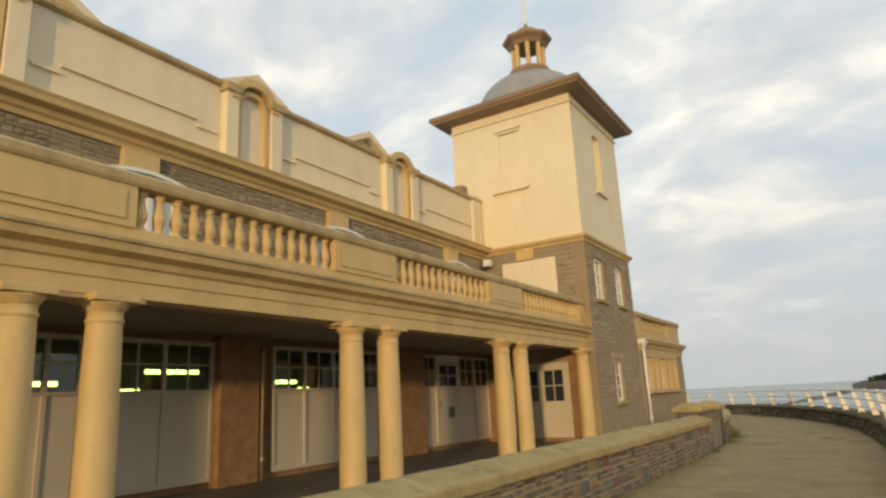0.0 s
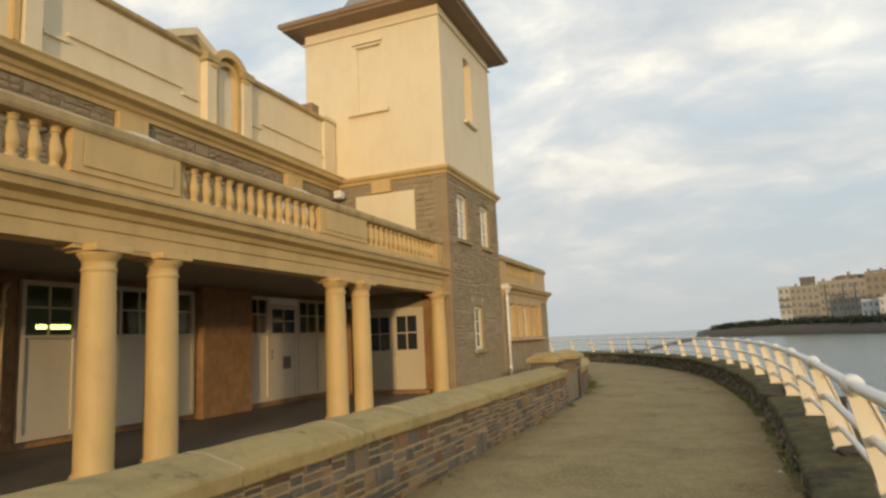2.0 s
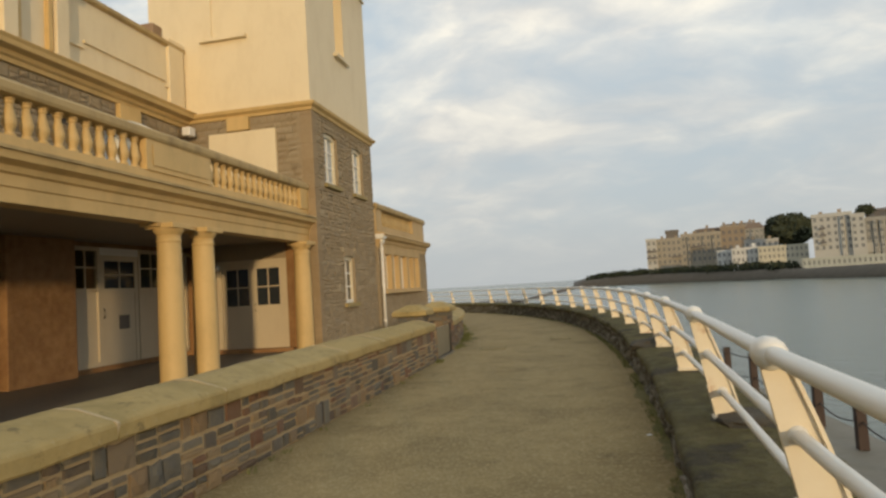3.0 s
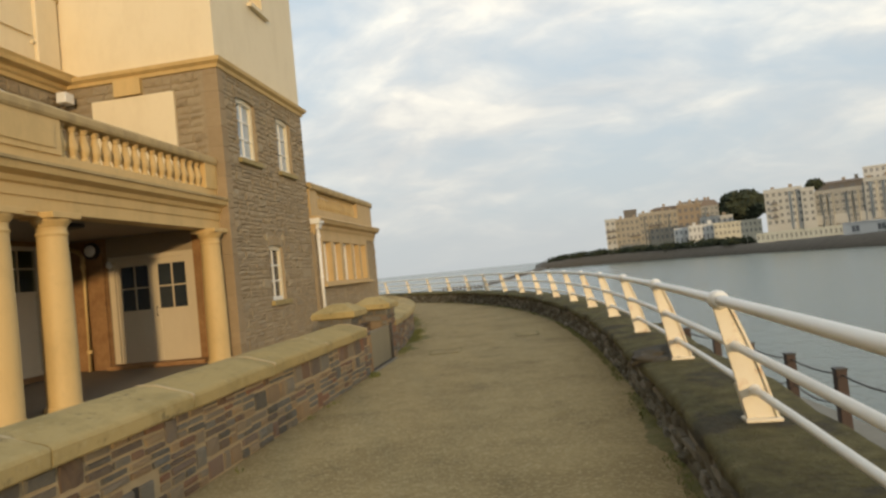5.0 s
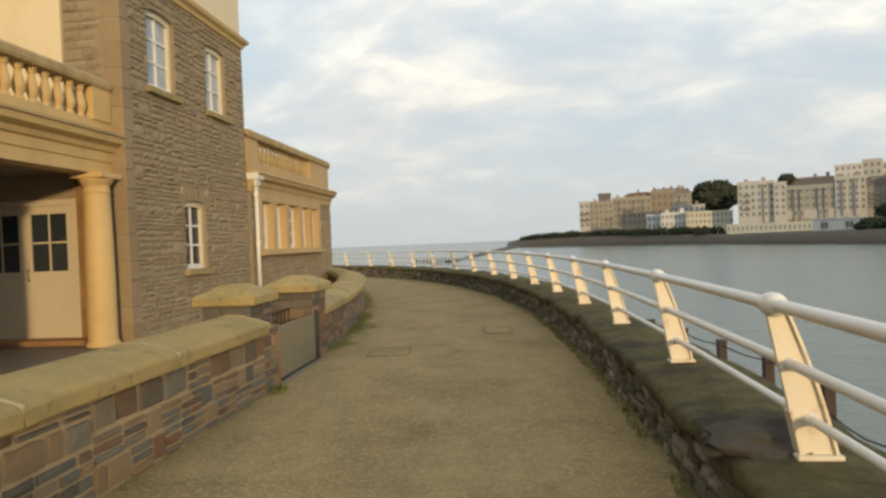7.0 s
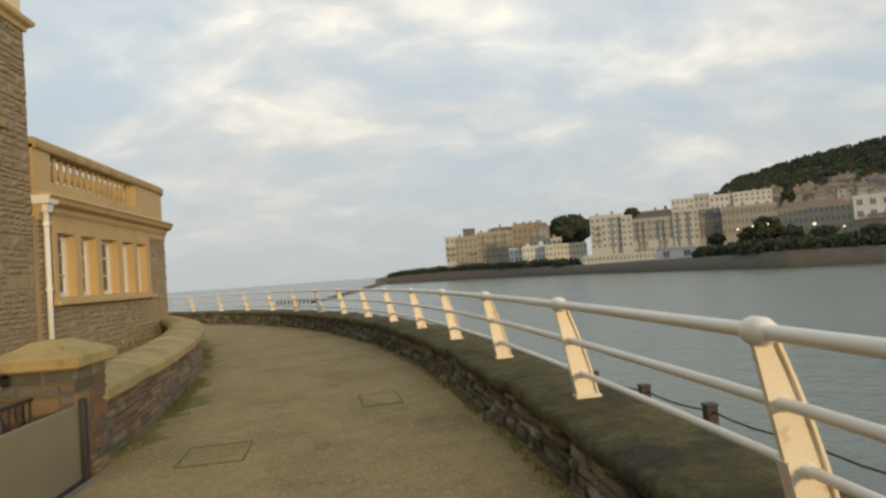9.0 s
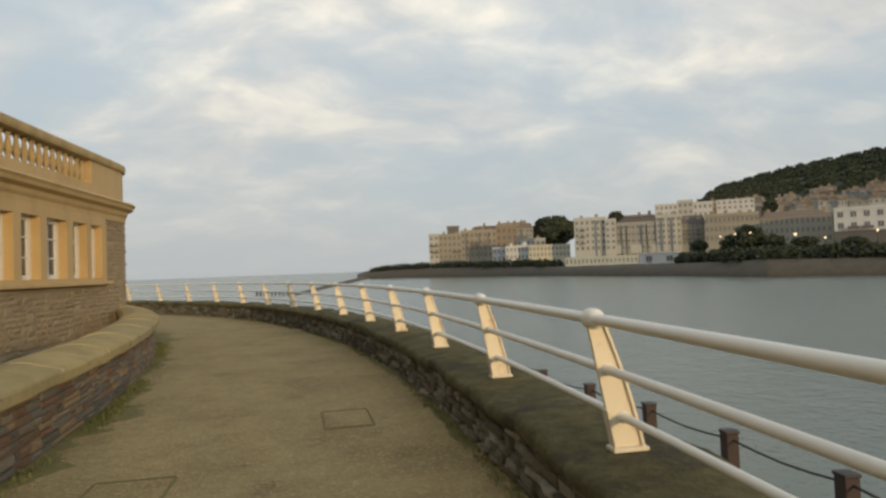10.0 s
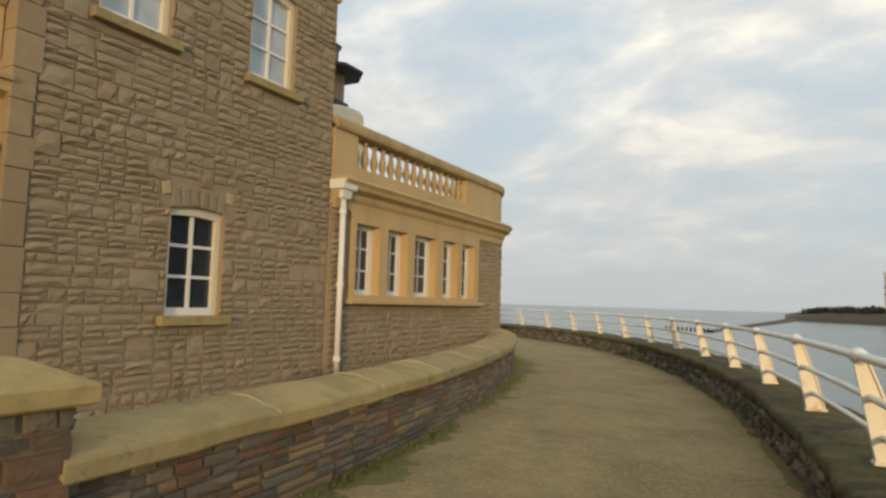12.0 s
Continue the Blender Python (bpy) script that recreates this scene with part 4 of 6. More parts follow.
for ya, yb in ((4.2, 7.65), (9.35, 12.85), (14.55, 18.1)):
    bm = bmesh.new()
    add_box(bm, MX - 0.03, MX + 0.03, ya + 0.45, yb - 0.45, 6.80, 6.86)
    add_box(bm, MX - 0.03, MX + 0.03, ya, ya + 0.45, 6.66, 6.72)
    add_box(bm, MX - 0.03, MX + 0.03, yb - 0.45, yb, 6.66, 6.72)
    wc(part("stepped_string", bm, CREAM_PALE), main)
wc(part("parapet_end_block", box(MX - 0.45, MX + 0.06, 17.75, 18.35, 6.2, 7.95, bevel=0.02), CREAM_PALE), main)
wc(part("flue_stub", box(MX - 0.42, MX - 0.08, 17.35, 17.72, 7.87, 8.2, bevel=0.03), EAVE, label="broken brown flue stub"), main)

# gabled roof lights behind the parapet, and the roof
tagged(part("roof_main", box(-24, MX - 0.38, -14, TY + 3, 6.4, 6.6), LEAD), "flat lead roof behind the parapet", "roof", kind="structure")


def gable(yc):
    bm = bmesh.new()
    x0, x1 = -15.0, -12.0
    w, zb, zt = 1.4, 6.6, 9.45
    f = [bm.verts.new((x1, y, z)) for y, z in ((yc - w, zb), (yc + w, zb), (yc + w, 8.8), (yc, zt), (yc - w, 8.8))]
    b = [bm.verts.new((x0, v.co.y, v.co.z)) for v in f]
    bm.faces.new(f), bm.faces.new(b[::-1])
    for i in range(5):
        j = (i + 1) % 5
        bm.faces.new((f[i], f[j], b[j], b[i]))
    g = empty("roof_gable", (-12, yc, 6.6), label="pale pedimented dormer on the hall roof", category="dormer", kind="structure")
    wc(part("body", bm, CREAM_PALE), g)
    bm = bmesh.new()
    for s in (-1, 1):
        p, q = Vector((yc, zt + 0.02)), Vector((yc + s * (w + 0.25), 8.65))
        n = Vector((-(q - p).y, (q - p).x)).normalized() * 0.16 * s
        ringp = [(p.x, p.y), (q.x, q.y), (q.x + n.x, q.y + n.y), (p.x, p.y + 0.2)]
        a, c = [bm.verts.new((x1 + 0.25, y, z)) for y, z in ringp], [bm.verts.new((x0, y, z)) for y, z in ringp]
        bm.faces.new(a), bm.faces.new(c[::-1])
        for i in range(4):
            j = (i + 1) % 4
            bm.faces.new((a[i], a[j], c[j], c[i]))
    wc(part("verge", bm, CREAM_PALE), g)


for yc in (5.05, 10.25, 14.75):
    gable(yc)

# ---- rounded end wing ----
EX, EY = -6.42, 30.5
R = 1.5
LINE = [(EX, y) for y in np.linspace(TY2 + 0.02, EY - R, 8)] + [(EX - R + R * math.cos(a), EY - R + R * math.sin(a)) for a in np.linspace(0.12, math.pi / 2, 10)] + [(-12.0, EY)]
wing = empty("wall_wing", (EX, 25, 0), label="single-storey rounded wing, stone below and ochre painted above", category="wing", kind="structure")
# along this line the outside lies to the right
WIN_Y = [(23.52, 24.18), (24.42, 25.06), (25.30, 26.10), (26.36, 27.0), (27.2, 27.78)]
bm = wall_panel(bmesh.new(), "x", EX - 0.018, -0.35, TY2 + 0.0, EY - R, -0.1, 2.75, [(23.42, 27.98, 1.3, 2.68)])
CUR = LINE[7:]
add_sweep(bm, CUR, [(-0.018, -0.1), (-0.018, 2.75), (-0.35, 2.75), (-0.35, -0.1)])
wc(part("stone_face", bm, TOWER_MORTAR), wing)
wc(part("cornice", sweep(LINE, [(-0.35, 2.68), (0.02, 2.68), (0.03, 2.80), (0.07, 2.86), (0.08, 2.94), (0.20, 2.99), (0.22, 3.05), (0.26, 3.10), (0.22, 3.14), (0.0, 3.18), (-0.35, 3.18)]), WING_OCHRE), wing)
for seg in ([(EX, TY2 + 0.02), (EX, 23.55)], [(EX, 27.45)] + CUR[:-1] + [(-8.7, EY)]):
    wc(part("parapet_pier", sweep(seg, [(-0.30, 3.18), (-0.02, 3.18), (-0.02, 3.98), (-0.30, 3.98)]), WING_OCHRE), wing)
wc(part("parapet_base", sweep([(EX, 23.55), (EX, 27.45)], [(-0.30, 3.17), (-0.02, 3.17), (-0.02, 3.40), (-0.30, 3.40)]), WING_OCHRE), wing)
wc(part("handrail", sweep(LINE[:-1] + [(-8.7, EY)], [(-0.34, 3.92), (0.03, 3.92), (0.05, 3.97), (0.05, 4.06), (0.0, 4.10), (-0.34, 4.10)]), OCHRE_WEATHERED), wing)
wing_bal = bal_mesh.copy()
wing_bal.materials[0] = OCHRE_WEATHERED
n = 15
for i in range(n):
    baluster(wing, pose(EX - 0.16, 23.55 + 3.9 * (i + 0.5) / n, 3.39) @ Matrix.Diagonal((0.8, 0.8, 0.93, 1)), wing_bal)
tagged(part("roof_wing", box(-12, EX - 0.33, TY2, EY - 0.36, 2.8, 3.0), LEAD), "flat roof of the rounded wing", "roof", kind="structure")
# Wing inner wall, also in the colour darkened for indoor shade.
tagged(part("wall_wing_inner", box(-8.6, -8.5, TY2, EY - 0.36, 0, 2.7), SHADE_PAINT), "plain inner wall of the wing", "wall", kind="structure")
win = empty("window_13", (EX, 23.4, 1.25), label="five-light window band in an ochre painted surround", category="window", kind="structure")
bm = wall_panel(bmesh.new(), "x", EX + 0.05, -0.34, 23.40, 28.0, 1.28, 2.70, [(a, b, 1.37, 2.50) for a, b in WIN_Y])
wc(part("surround", bm, WING_OCHRE, label="ochre painted surround"), win)
wc(part("sill", box(EX - 0.2, EX + 0.14, 23.34, 28.16, 1.22, 1.30, bevel=0.012), WING_OCHRE), win)
for a, b in WIN_Y:
    x = EX - 0.15
    wc(part("pane", box(x - 0.02, x - 0.01, a, b, 1.37, 2.5), GLASS), win)
    for y in (a + 0.05, b - 0.05, (a + b) / 2):
        w = 0.05 if y != (a + b) / 2 else 0.016
        wc(part("sash_bar", box(x - 0.04, x + 0.03, y - w, y + w, 1.37, 2.5), WHITE), win)
    for z in (1.41, 2.46, 1.76, 2.12):
        h = 0.04 if z in (1.41, 2.46) else 0.013
        wc(part("sash_bar", box(x - 0.04, x + 0.025, a, b, z - h, z + h), WHITE), win)

# ---- low stone walls along the path ----
FX = -2.88
wall_a = empty("wall_path", (FX, 7, 0), label="low rubble wall with saddleback sandstone coping along the path", category="wall", kind="structure")
wc(part("core", box(FX - 0.55, FX - 0.016, -16, 14.8, -0.05, 0.57), WALL_MORTAR), wall_a)
wall_b = empty("wall_curved", (-3, 18, 0), label="curved rubble wall with sandstone coping round the wing", category="wall", kind="structure")
OFF = -3.42
LB = line_xy(5.25, 20.5, 0.25, OFF)
wc(part("core", sweep(LB, [(-0.016, -0.05), (-0.016, 0.50), (-0.55, 0.50), (-0.55, -0.05)]), DARK_MORTAR), wall_b)


def coping_stone(parent, line, top):
    prof = [(-0.60, top - 0.13), (0.06, top - 0.13), (0.07, top - 0.118), (0.072, top - 0.045), (0.062, top - 0.026), (0.04, top - 0.012), (-0.2, top + 0.05), (-0.34, top + 0.055), (-0.54, top + 0.01), (-0.6, top - 0.05)]
    bm = sweep(line, prof)
    for v in bm.verts:
        v.co += Vector((noise.noise(v.co * 3), 0, noise.noise(v.co * 2.5))) * 0.012
    wc(part("coping_stone", bm, COPING), parent)


JOINT = [(-0.56, 0.58), (0.055, 0.58), (0.068, 0.664), (0.052, 0.676), (-0.2, 0.748), (-0.34, 0.753), (-0.52, 0.71)]
rnd = random.Random(4)
y = -16.0
while y < 14.7:
    ln = rnd.uniform(1.0, 1.45)
    e = min(y + ln, 14.74)
    if 14.74 - e < 0.3:
        e = 14.74
    coping_stone(wall_a, [(FX, v) for v in np.linspace(y + 0.006, e - 0.006, 6)], 0.70)
    wc(part("mortar_joint", sweep([(FX, e - 0.012), (FX, e + 0.012)], [(o + 0.004, z + 0.006) for o, z in JOINT]), PALE_MORTAR), wall_a)
    y = e
i = 0
while i < len(LB) - 1:
    j = min(i + 6, len(LB) - 1)
    coping_stone(wall_b, LB[i:j + 1], 0.625)
    if j < len(LB) - 1:
        (xa, ya), (xb, yb) = LB[j], LB[j + 1]
        wc(part("mortar_joint", sweep([(xa, ya), (xa + (xb - xa) * 0.035, ya + (yb - ya) * 0.035)], [(o + 0.006, z - 0.065) for o, z in JOINT]), PALE_MORTAR), wall_b)
    i = j


def gate_pier(x, y, w, h, name="gate_pier"):
    p = empty(name, (x, y, 0), label="squat stone gate pier with pyramid sandstone cap", category="pier", kind="structure")
    part("core", box(-w / 2 + 0.016, w / 2 - 0.016, -w / 2 + 0.016, w / 2 - 0.016, -0.02, h), DARK_MORTAR, p)
    bm = bmesh.new()
    c = w / 2 + 0.062
    lv = [[bm.verts.new((sx * k, sy * k, z)) for sx, sy in ((-1, -1), (1, -1), (1, 1), (-1, 1))] for k, z in ((c - 0.02, h), (c, h + 0.015), (c, h + 0.085), (c - 0.015, h + 0.1), (0.10, h + 0.20))]
    for a, b in zip(lv, lv[1:]):
        for j in range(4):
            bm.faces.new((a[j], a[(j + 1) % 4], b[(j + 1) % 4], b[j]))
    bm.faces.new(lv[0]), bm.faces.new(lv[-1])
    part("cap", bm, COPING, p, "pyramid sandstone cap")
    return p


PIERS = [(-3.32, 15.2, 0.5, 0.82), (-3.22, 16.76, 0.52, 0.82)]
pier_obs = [gate_pier(*p) for p in PIERS]
iron = empty("iron_gate", (-3.26, 15.45, 0), label="low dark iron gate closed behind the flood barrier", category="gate")
for z in (0.12, 0.63):
    wc(part("rail", add_tube(bmesh.new(), [(-3.26, 15.44, z), (-3.26, 16.5, z)], 0.014, 6), IRON), iron)
for i in range(9):
    y = 15.47 + i * 0.125
    wc(part("bar", add_tube(bmesh.new(), [(-3.26, y, 0.05), (-3.26, y, 0.63)], 0.009, 6), IRON), iron)
gate = empty("flood_gate", (-2.95, 15.3, 0), label="grey flood barrier panel closing the gateway", category="gate")
wc(part("panel", box(-3.0, -2.955, 15.28, 16.52, 0.03, 0.56, bevel=0.006), GATE_PANEL), gate)
wc(part("channel", box(-3.04, -2.92, 15.18, 15.28, 0.0, 0.60, bevel=0.008), PILASTER, label="rusty steel channel"), gate)
wc(part("channel", box(-3.04, -2.92, 16.52, 16.58, 0.0, 0.60, bevel=0.008), IRON), gate)
wc(part("seal", box(-3.02, -2.93, 15.28, 16.52, 0.0, 0.03), IRON), gate)
wc(part("threshold", box(-2.92, -2.885, 15.2, 16.62, 0.0, 0.02), TERRACE), gate)
tagged(part("wall_return", box(-3.3, FX - 0.04, 14.82, 15.17, -0.02, 0.60, bevel=0.02), WALL_MORTAR), "rough stone end of the path wall", "wall", kind="structure")

# ---- far shore: bank, town and hill across the lake ----
EYE_FAR = Vector((-0.05, 10.9, 1.25))


def far(az, el, d):
    """A place seen from the middle of the walk at an azimuth (to the left of north), a height angle and a distance."""
    a = radians(az)
    return Vector((EYE_FAR.x - d * math.sin(a), EYE_FAR.y + d * math.cos(a), EYE_FAR.z + d * math.tan(radians(el))))


def shore_distance(az):
    return float(np.interp(-az, (-0.7, 5, 12.4, 22, 33, 60), (400, 360, 298, 222, 168, 150)))


def shore_top(az):
    return float(np.interp(-az, (-0.7, 0, 2.4, 6, 12, 18, 27, 33, 42, 60), (-0.62, -0.2, 0.02, 0.05, -0.08, -0.24, -0.3, -0.22, -0.38, -0.4)))


bm = bmesh.new()
rows = []
for i in range(160):
    az = 0.75 - i * 0.38
    d = shore_distance(az)
    jag = noise.noise((az * 1.7, 3, 0)) * 0.06
    a, b, c = far(az, 0, d), far(az, shore_top(az) + jag, d + 7 + 2 * noise.noise((az, 0, 0))), far(az, 0, d + 420)
    rows.append([bm.verts.new(v) for v in ((a.x, a.y, WATER_Z - 0.3), (a.x, a.y, WATER_Z + 0.8), b, (c.x, c.y, b.z + 1))])
for a, b in zip(rows, rows[1:]):
    for j in range(3):
        bm.faces.new((a[j], b[j], b[j + 1], a[j + 1]))
tagged(part("ground_far_shore", bm, FAR_ROCK, smooth=True), "dark rocky bank and sea wall of the far shore", "shore", kind="structure")


def leaf_cloud(bm, rng, centre, rad, count, size):
    """Scatters small leaf clumps through an uneven ellipsoid."""
    for _ in range(count):
        v = Vector((rng.gauss(0, 1), rng.gauss(0, 1), rng.gauss(0, 1))).normalized() * rng.uniform(0.55, 1.0)
        v *= 0.85 + 0.3 * noise.noise(v * 2.3 + Vector(centre) * 0.1)
        p = Vector((centre[0] + v.x * rad[0], centre[1] + v.y * rad[1], centre[2] + v.z * rad[2]))
        s = size * rng.uniform(0.6, 1.3)
        q = Euler((rng.uniform(0, 6), rng.uniform(0, 6), rng.uniform(0, 6))).to_matrix()
        pts = [p + q @ (Vector(c) * s) for c in ((1, 0, 0), (-0.5, 0.87, 0.1), (-0.5, -0.87, -0.1), (0.1, 0, 0.9))]
        t = [bm.verts.new(c) for c in pts]
        for f in ((0, 1, 2), (0, 1, 3), (1, 2, 3), (2, 0, 3)):
            bm.faces.new([t[k] for k in f])


rng = random.Random(11)


def far_tree(az, el0, el1, wide, d, count=420, name="tree"):
    """A trunk with limbs under a dense dark crown, wide in degrees."""
    base, top = far(az, el0, d), far(az, el1, d)
    h, r = top.z - base.z, d * math.tan(radians(wide / 2))
    t = empty(name, base, label="dense dark evergreen tree above the shore", category="tree", group="trees of the far shore")
    bm = bmesh.new()
    add_lathe(bm, [(0.35, -15 if el0 > 3 else -2), (0.25, h * 0.3), (0.1, h * 0.7)], steps=7)
    for i in range(5):
        a = i * 1.3
        add_tube(bm, [(0, 0, h * 0.25), (r * 0.4 * math.cos(a), r * 0.4 * math.sin(a), h * 0.5)], 0.12, 5)
    part("trunk", bm, DARK_WOOD, t)
    bm = bmesh.new()
    leaf_cloud(bm, rng, (0, 0, h * 0.52), (r, r * 0.8, h * 0.5), count, max(r, h) * 0.11)
    part("crown", bm, FOLIAGE, t)
    return t


def far_house(az0, az1, el0, el1, d, mat, floors, cols, label, roof="hip", name="house", turn=0.0, lamp=False, bays=(), balconies=(), stacks=0, plinth=None):
    """A building front seen across the water: walls, roof, chimneys, bays, balconies, each window with its surround."""
    mid = (az0 + az1) / 2
    d = max(d, shore_distance(max(az0, az1)) + 12)
    base = far(mid, el0, d)
    w = d * (math.tan(radians(abs(az1 - az0) / 2))) * 2
    h = d * (math.tan(radians(el1)) - math.tan(radians(el0)))
    dep = min(w * 0.6, 14)
    hs = empty(name, (base.x, base.y, base.z), label=label, category="house", group="buildings of the far shore")
    hs.rotation_euler = (0, 0, radians(mid + turn))
    wall_h = h * (0.8 if roof == "hip" else 0.72 if roof == "mansard" else 0.93)
    part("wall", box(-w / 2, w / 2, 0, dep, -min(9, base.z + 1), wall_h), mat, hs)
    if roof in ("hip", "mansard"):
        bm = bmesh.new()
        o, ins = 0.4, min(w, dep) * (0.3 if roof == "hip" else 0.12)
        lo = [bm.verts.new(p) for p in ((-w / 2 - o, -o, wall_h), (w / 2 + o, -o, wall_h), (w / 2 + o, dep + o, wall_h), (-w / 2 - o, dep + o, wall_h))]
        hi = [bm.verts.new(p) for p in ((-w / 2 + ins, ins, h), (w / 2 - ins, ins, h), (w / 2 - ins, dep - ins, h), (-w / 2 + ins, dep - ins, h))]
        bm.faces.new(lo), bm.faces.new(hi)
        for i in range(4):
            bm.faces.new((lo[i], lo[(i + 1) % 4], hi[(i + 1) % 4], hi[i]))
        rf = part("roof", bm, F_ROOF if roof == "hip" else F_GREY, hs)
        if roof == "mansard":
            for i in range(max(2, cols // 2)):
                x = -w / 2 + w * (i + 0.5) / max(2, cols // 2)
                part("dormer", box(x - 0.8, x + 0.8, 0.1, 2.2, wall_h + 0.25, wall_h + (h - wall_h) * 0.8), mat, rf)
    else:
        rf = part("parapet", box(-w / 2 - 0.2, w / 2 + 0.2, -0.25, dep, wall_h, h), mat, hs)
    n = stacks or max(1, int(w / 14))
    if roof == "hip" or stacks:
        for i in range(n):
            x = -w / 2 + w * (i + 0.5) / n + rng.uniform(-1, 1)
            part("chimney", box(x - 0.7, x + 0.7, dep * 0.35, dep * 0.35 + 1.1, h - 1.0, h + rng.uniform(1.0, 1.8)), F_BROWN if mat is not F_WHITE else mat, rf)
    part("string_course", box(-w / 2 - 0.15, w / 2 + 0.15, -0.3, 0.1, wall_h * 0.97, wall_h + 0.05), mat, hs)
    if plinth:
        part("ground_storey", box(-w / 2 - 0.1, w / 2 + 0.1, -0.5, 0.1, -1.0, wall_h / floors * 0.92), plinth, hs)
    fw, fh = w / cols, wall_h / floors
    for c in bays:
        x = -w / 2 + fw * (c + 0.5)
        bm = bmesh.new()
        k = fw * 0.45
        plan = ((-k, 0.05), (-k * 0.6, -1.1), (k * 0.6, -1.1), (k, 0.05))
        lo, hi = ([bm.verts.new((x + a, b, z)) for a, b in plan] for z in (-2.0, wall_h * 0.94))
        bm.faces.new(lo[::-1]), bm.faces.new(hi)
        for i in range(4):
            j = (i + 1) % 4
            bm.faces.new((lo[i], lo[j], hi[j], hi[i]))
        part("bay", bm, mat, hs)
    for c, r in balconies:
        x, z = -w / 2 + fw * (c + 0.5), fh * (r + 0.12)
        b = part("balcony", box(x - fw * 0.48, x + fw * 0.48, -1.3, 0.05, z - 0.15, z), mat, hs)
        part("balcony_rail", box(x - fw * 0.48, x + fw * 0.48, -1.32, -1.22, z, z + fh * 0.3), F_GREY, b)
    frame_me, pane_me = None, None
    for r in range(floors):
        for c in range(cols):
            x, z = -w / 2 + fw * (c + 0.5), fh * (r + 0.26)
            ww, hh = min(fw * 0.42, 1.9), fh * 0.5
            if frame_me is None:
                win0 = part("window", box(-ww / 2, ww / 2, -0.1, 0.05, 0, hh), F_GLASS, hs)
                bm = box(-ww / 2 - 0.22, ww / 2 + 0.22, -0.24, 0.02, -0.25, 0)
                add_box(bm, -ww / 2 - 0.15, ww / 2 + 0.15, -0.18, 0.02, hh, hh + 0.2)
                add_box(bm, -0.07, 0.07, -0.14, 0.0, 0, hh)
                sil0 = part("surround", bm, F_CREAM if mat is F_STONE else mat, win0)
                frame_me, pane_me = win0.data, sil0.data
                o = win0
            else:
                o = new("window", frame_me)
                o.parent = hs
                new("surround", pane_me).parent = o
            o.location = (x, -1.11 if c in bays else 0, z)
    if lamp:
        part("lit_window", box(-0.5, 0.5, -0.12, 0.0, wall_h * 0.3, wall_h * 0.3 + 0.9), WINDOW_LAMP, hs)
    return hs


FH = far_house
# These fronts, too, have cloud shade and haze mixed into their colour.
F_TAN = facade("tan_stone_front", (0.36, 0.33, 0.265))
F_BROWN = facade("brown_stone_front", (0.31, 0.25, 0.18))
F_YELLOW = facade("yellowish_stucco_front", (0.64, 0.61, 0.49))
F_SAND = facade("sandstone_front", (0.37, 0.345, 0.28))
F_PALE_GREEN = facade("pale_green_panels", (0.52, 0.55, 0.50))
FH(-5.65, -6.5, 0.75, 3.1, 366, F_CREAM, 4, 2, "narrow pale end house with stacked balconies", roof="flat", balconies=((0, 1), (0, 2), (1, 1), (1, 2)))
FH(-6.5, -8.5, 0.75, 3.05, 368, F_TAN, 4, 5, "tan stone terrace at the end of the headland", roof="flat", stacks=2, balconies=((3, 1), (4, 1)))
FH(-7.3, -8.35, 1.2, 3.72, 371, F_GREY, 1, 2, "slate-hung attic block above the terrace", roof="flat")
FH(-8.5, -11.65, 0.8, 3.3, 368, F_TAN, 4, 8, "tan stone terrace with bay fronts above the shore", roof="flat", bays=(1, 4, 6), stacks=4, balconies=((2, 2), (3, 2), (4, 2)))
FH(-9.7, -11.8, 3.1, 3.65, 380, F_ROOF, 1, 5, "slate attic storey of the shore terrace")
FH(-11.65, -13.5, 1.0, 3.6, 369, F_BROWN, 4, 4, "brown stone terrace house above the shore", roof="flat", stacks=3)
FH(-11.7, -14.4, 3.2, 3.85, 382, F_STONE, 1, 6, "grey attic storey with chimneys behind the brown house", stacks=4)
FH(-13.5, -14.9, 1.4, 3.75, 370, F_STONE, 4, 4, "grey stone house with a hipped roof", bays=(1,))
FH(-13.4, -15.9, 1.0, 2.35, 340, F_CREAM, 2, 6, "low cream house below the evergreen tree", roof="flat", stacks=2)
FH(-11.25, -12.4, 0.35, 1.68, 306, F_WHITE, 2, 3, "white stucco villa behind a hedge", roof="flat", bays=(1,))
FH(-12.4, -14.4, 0.45, 1.78, 305, F_WHITE, 2, 6, "white stucco villas with tall windows behind a hedge", roof="flat", stacks=2)
FH(-14.4, -18.0, 0.62, 1.75, 303, F_YELLOW, 2, 11, "low yellowish stucco terrace near the water", roof="flat")
far_tree(-16.75, 1.5, 4.15, 4.1, 375, 3600)
FH(-18.4, -21.1, 1.0, 3.95, 290, F_CREAM, 5, 6, "cream stucco apartment house with a penthouse", roof="flat", bays=(4,), balconies=((1, 2), (1, 3), (1, 1)), stacks=2)
FH(-21.0, -21.9, 1.0, 3.75, 288, F_CREAM, 5, 2, "tall cream stair tower beside the hotel", roof="flat")
FH(-21.9, -25.2, 0.9, 3.35, 291, F_STONE, 4, 8, "grey rendered hotel with tall glazed bays", roof="flat", bays=(1, 2, 5, 6), plinth=F_CREAM)
FH(-22.0, -25.5, 3.0, 4.0, 330, F_GREY, 1, 5, "dull roofed block behind the hotel", stacks=3)
FH(-25.2, -27.2, 1.2, 3.85, 290, F_CREAM, 5, 5, "cream seaside apartment block with bays", roof="flat", bays=(1, 3), stacks=2)
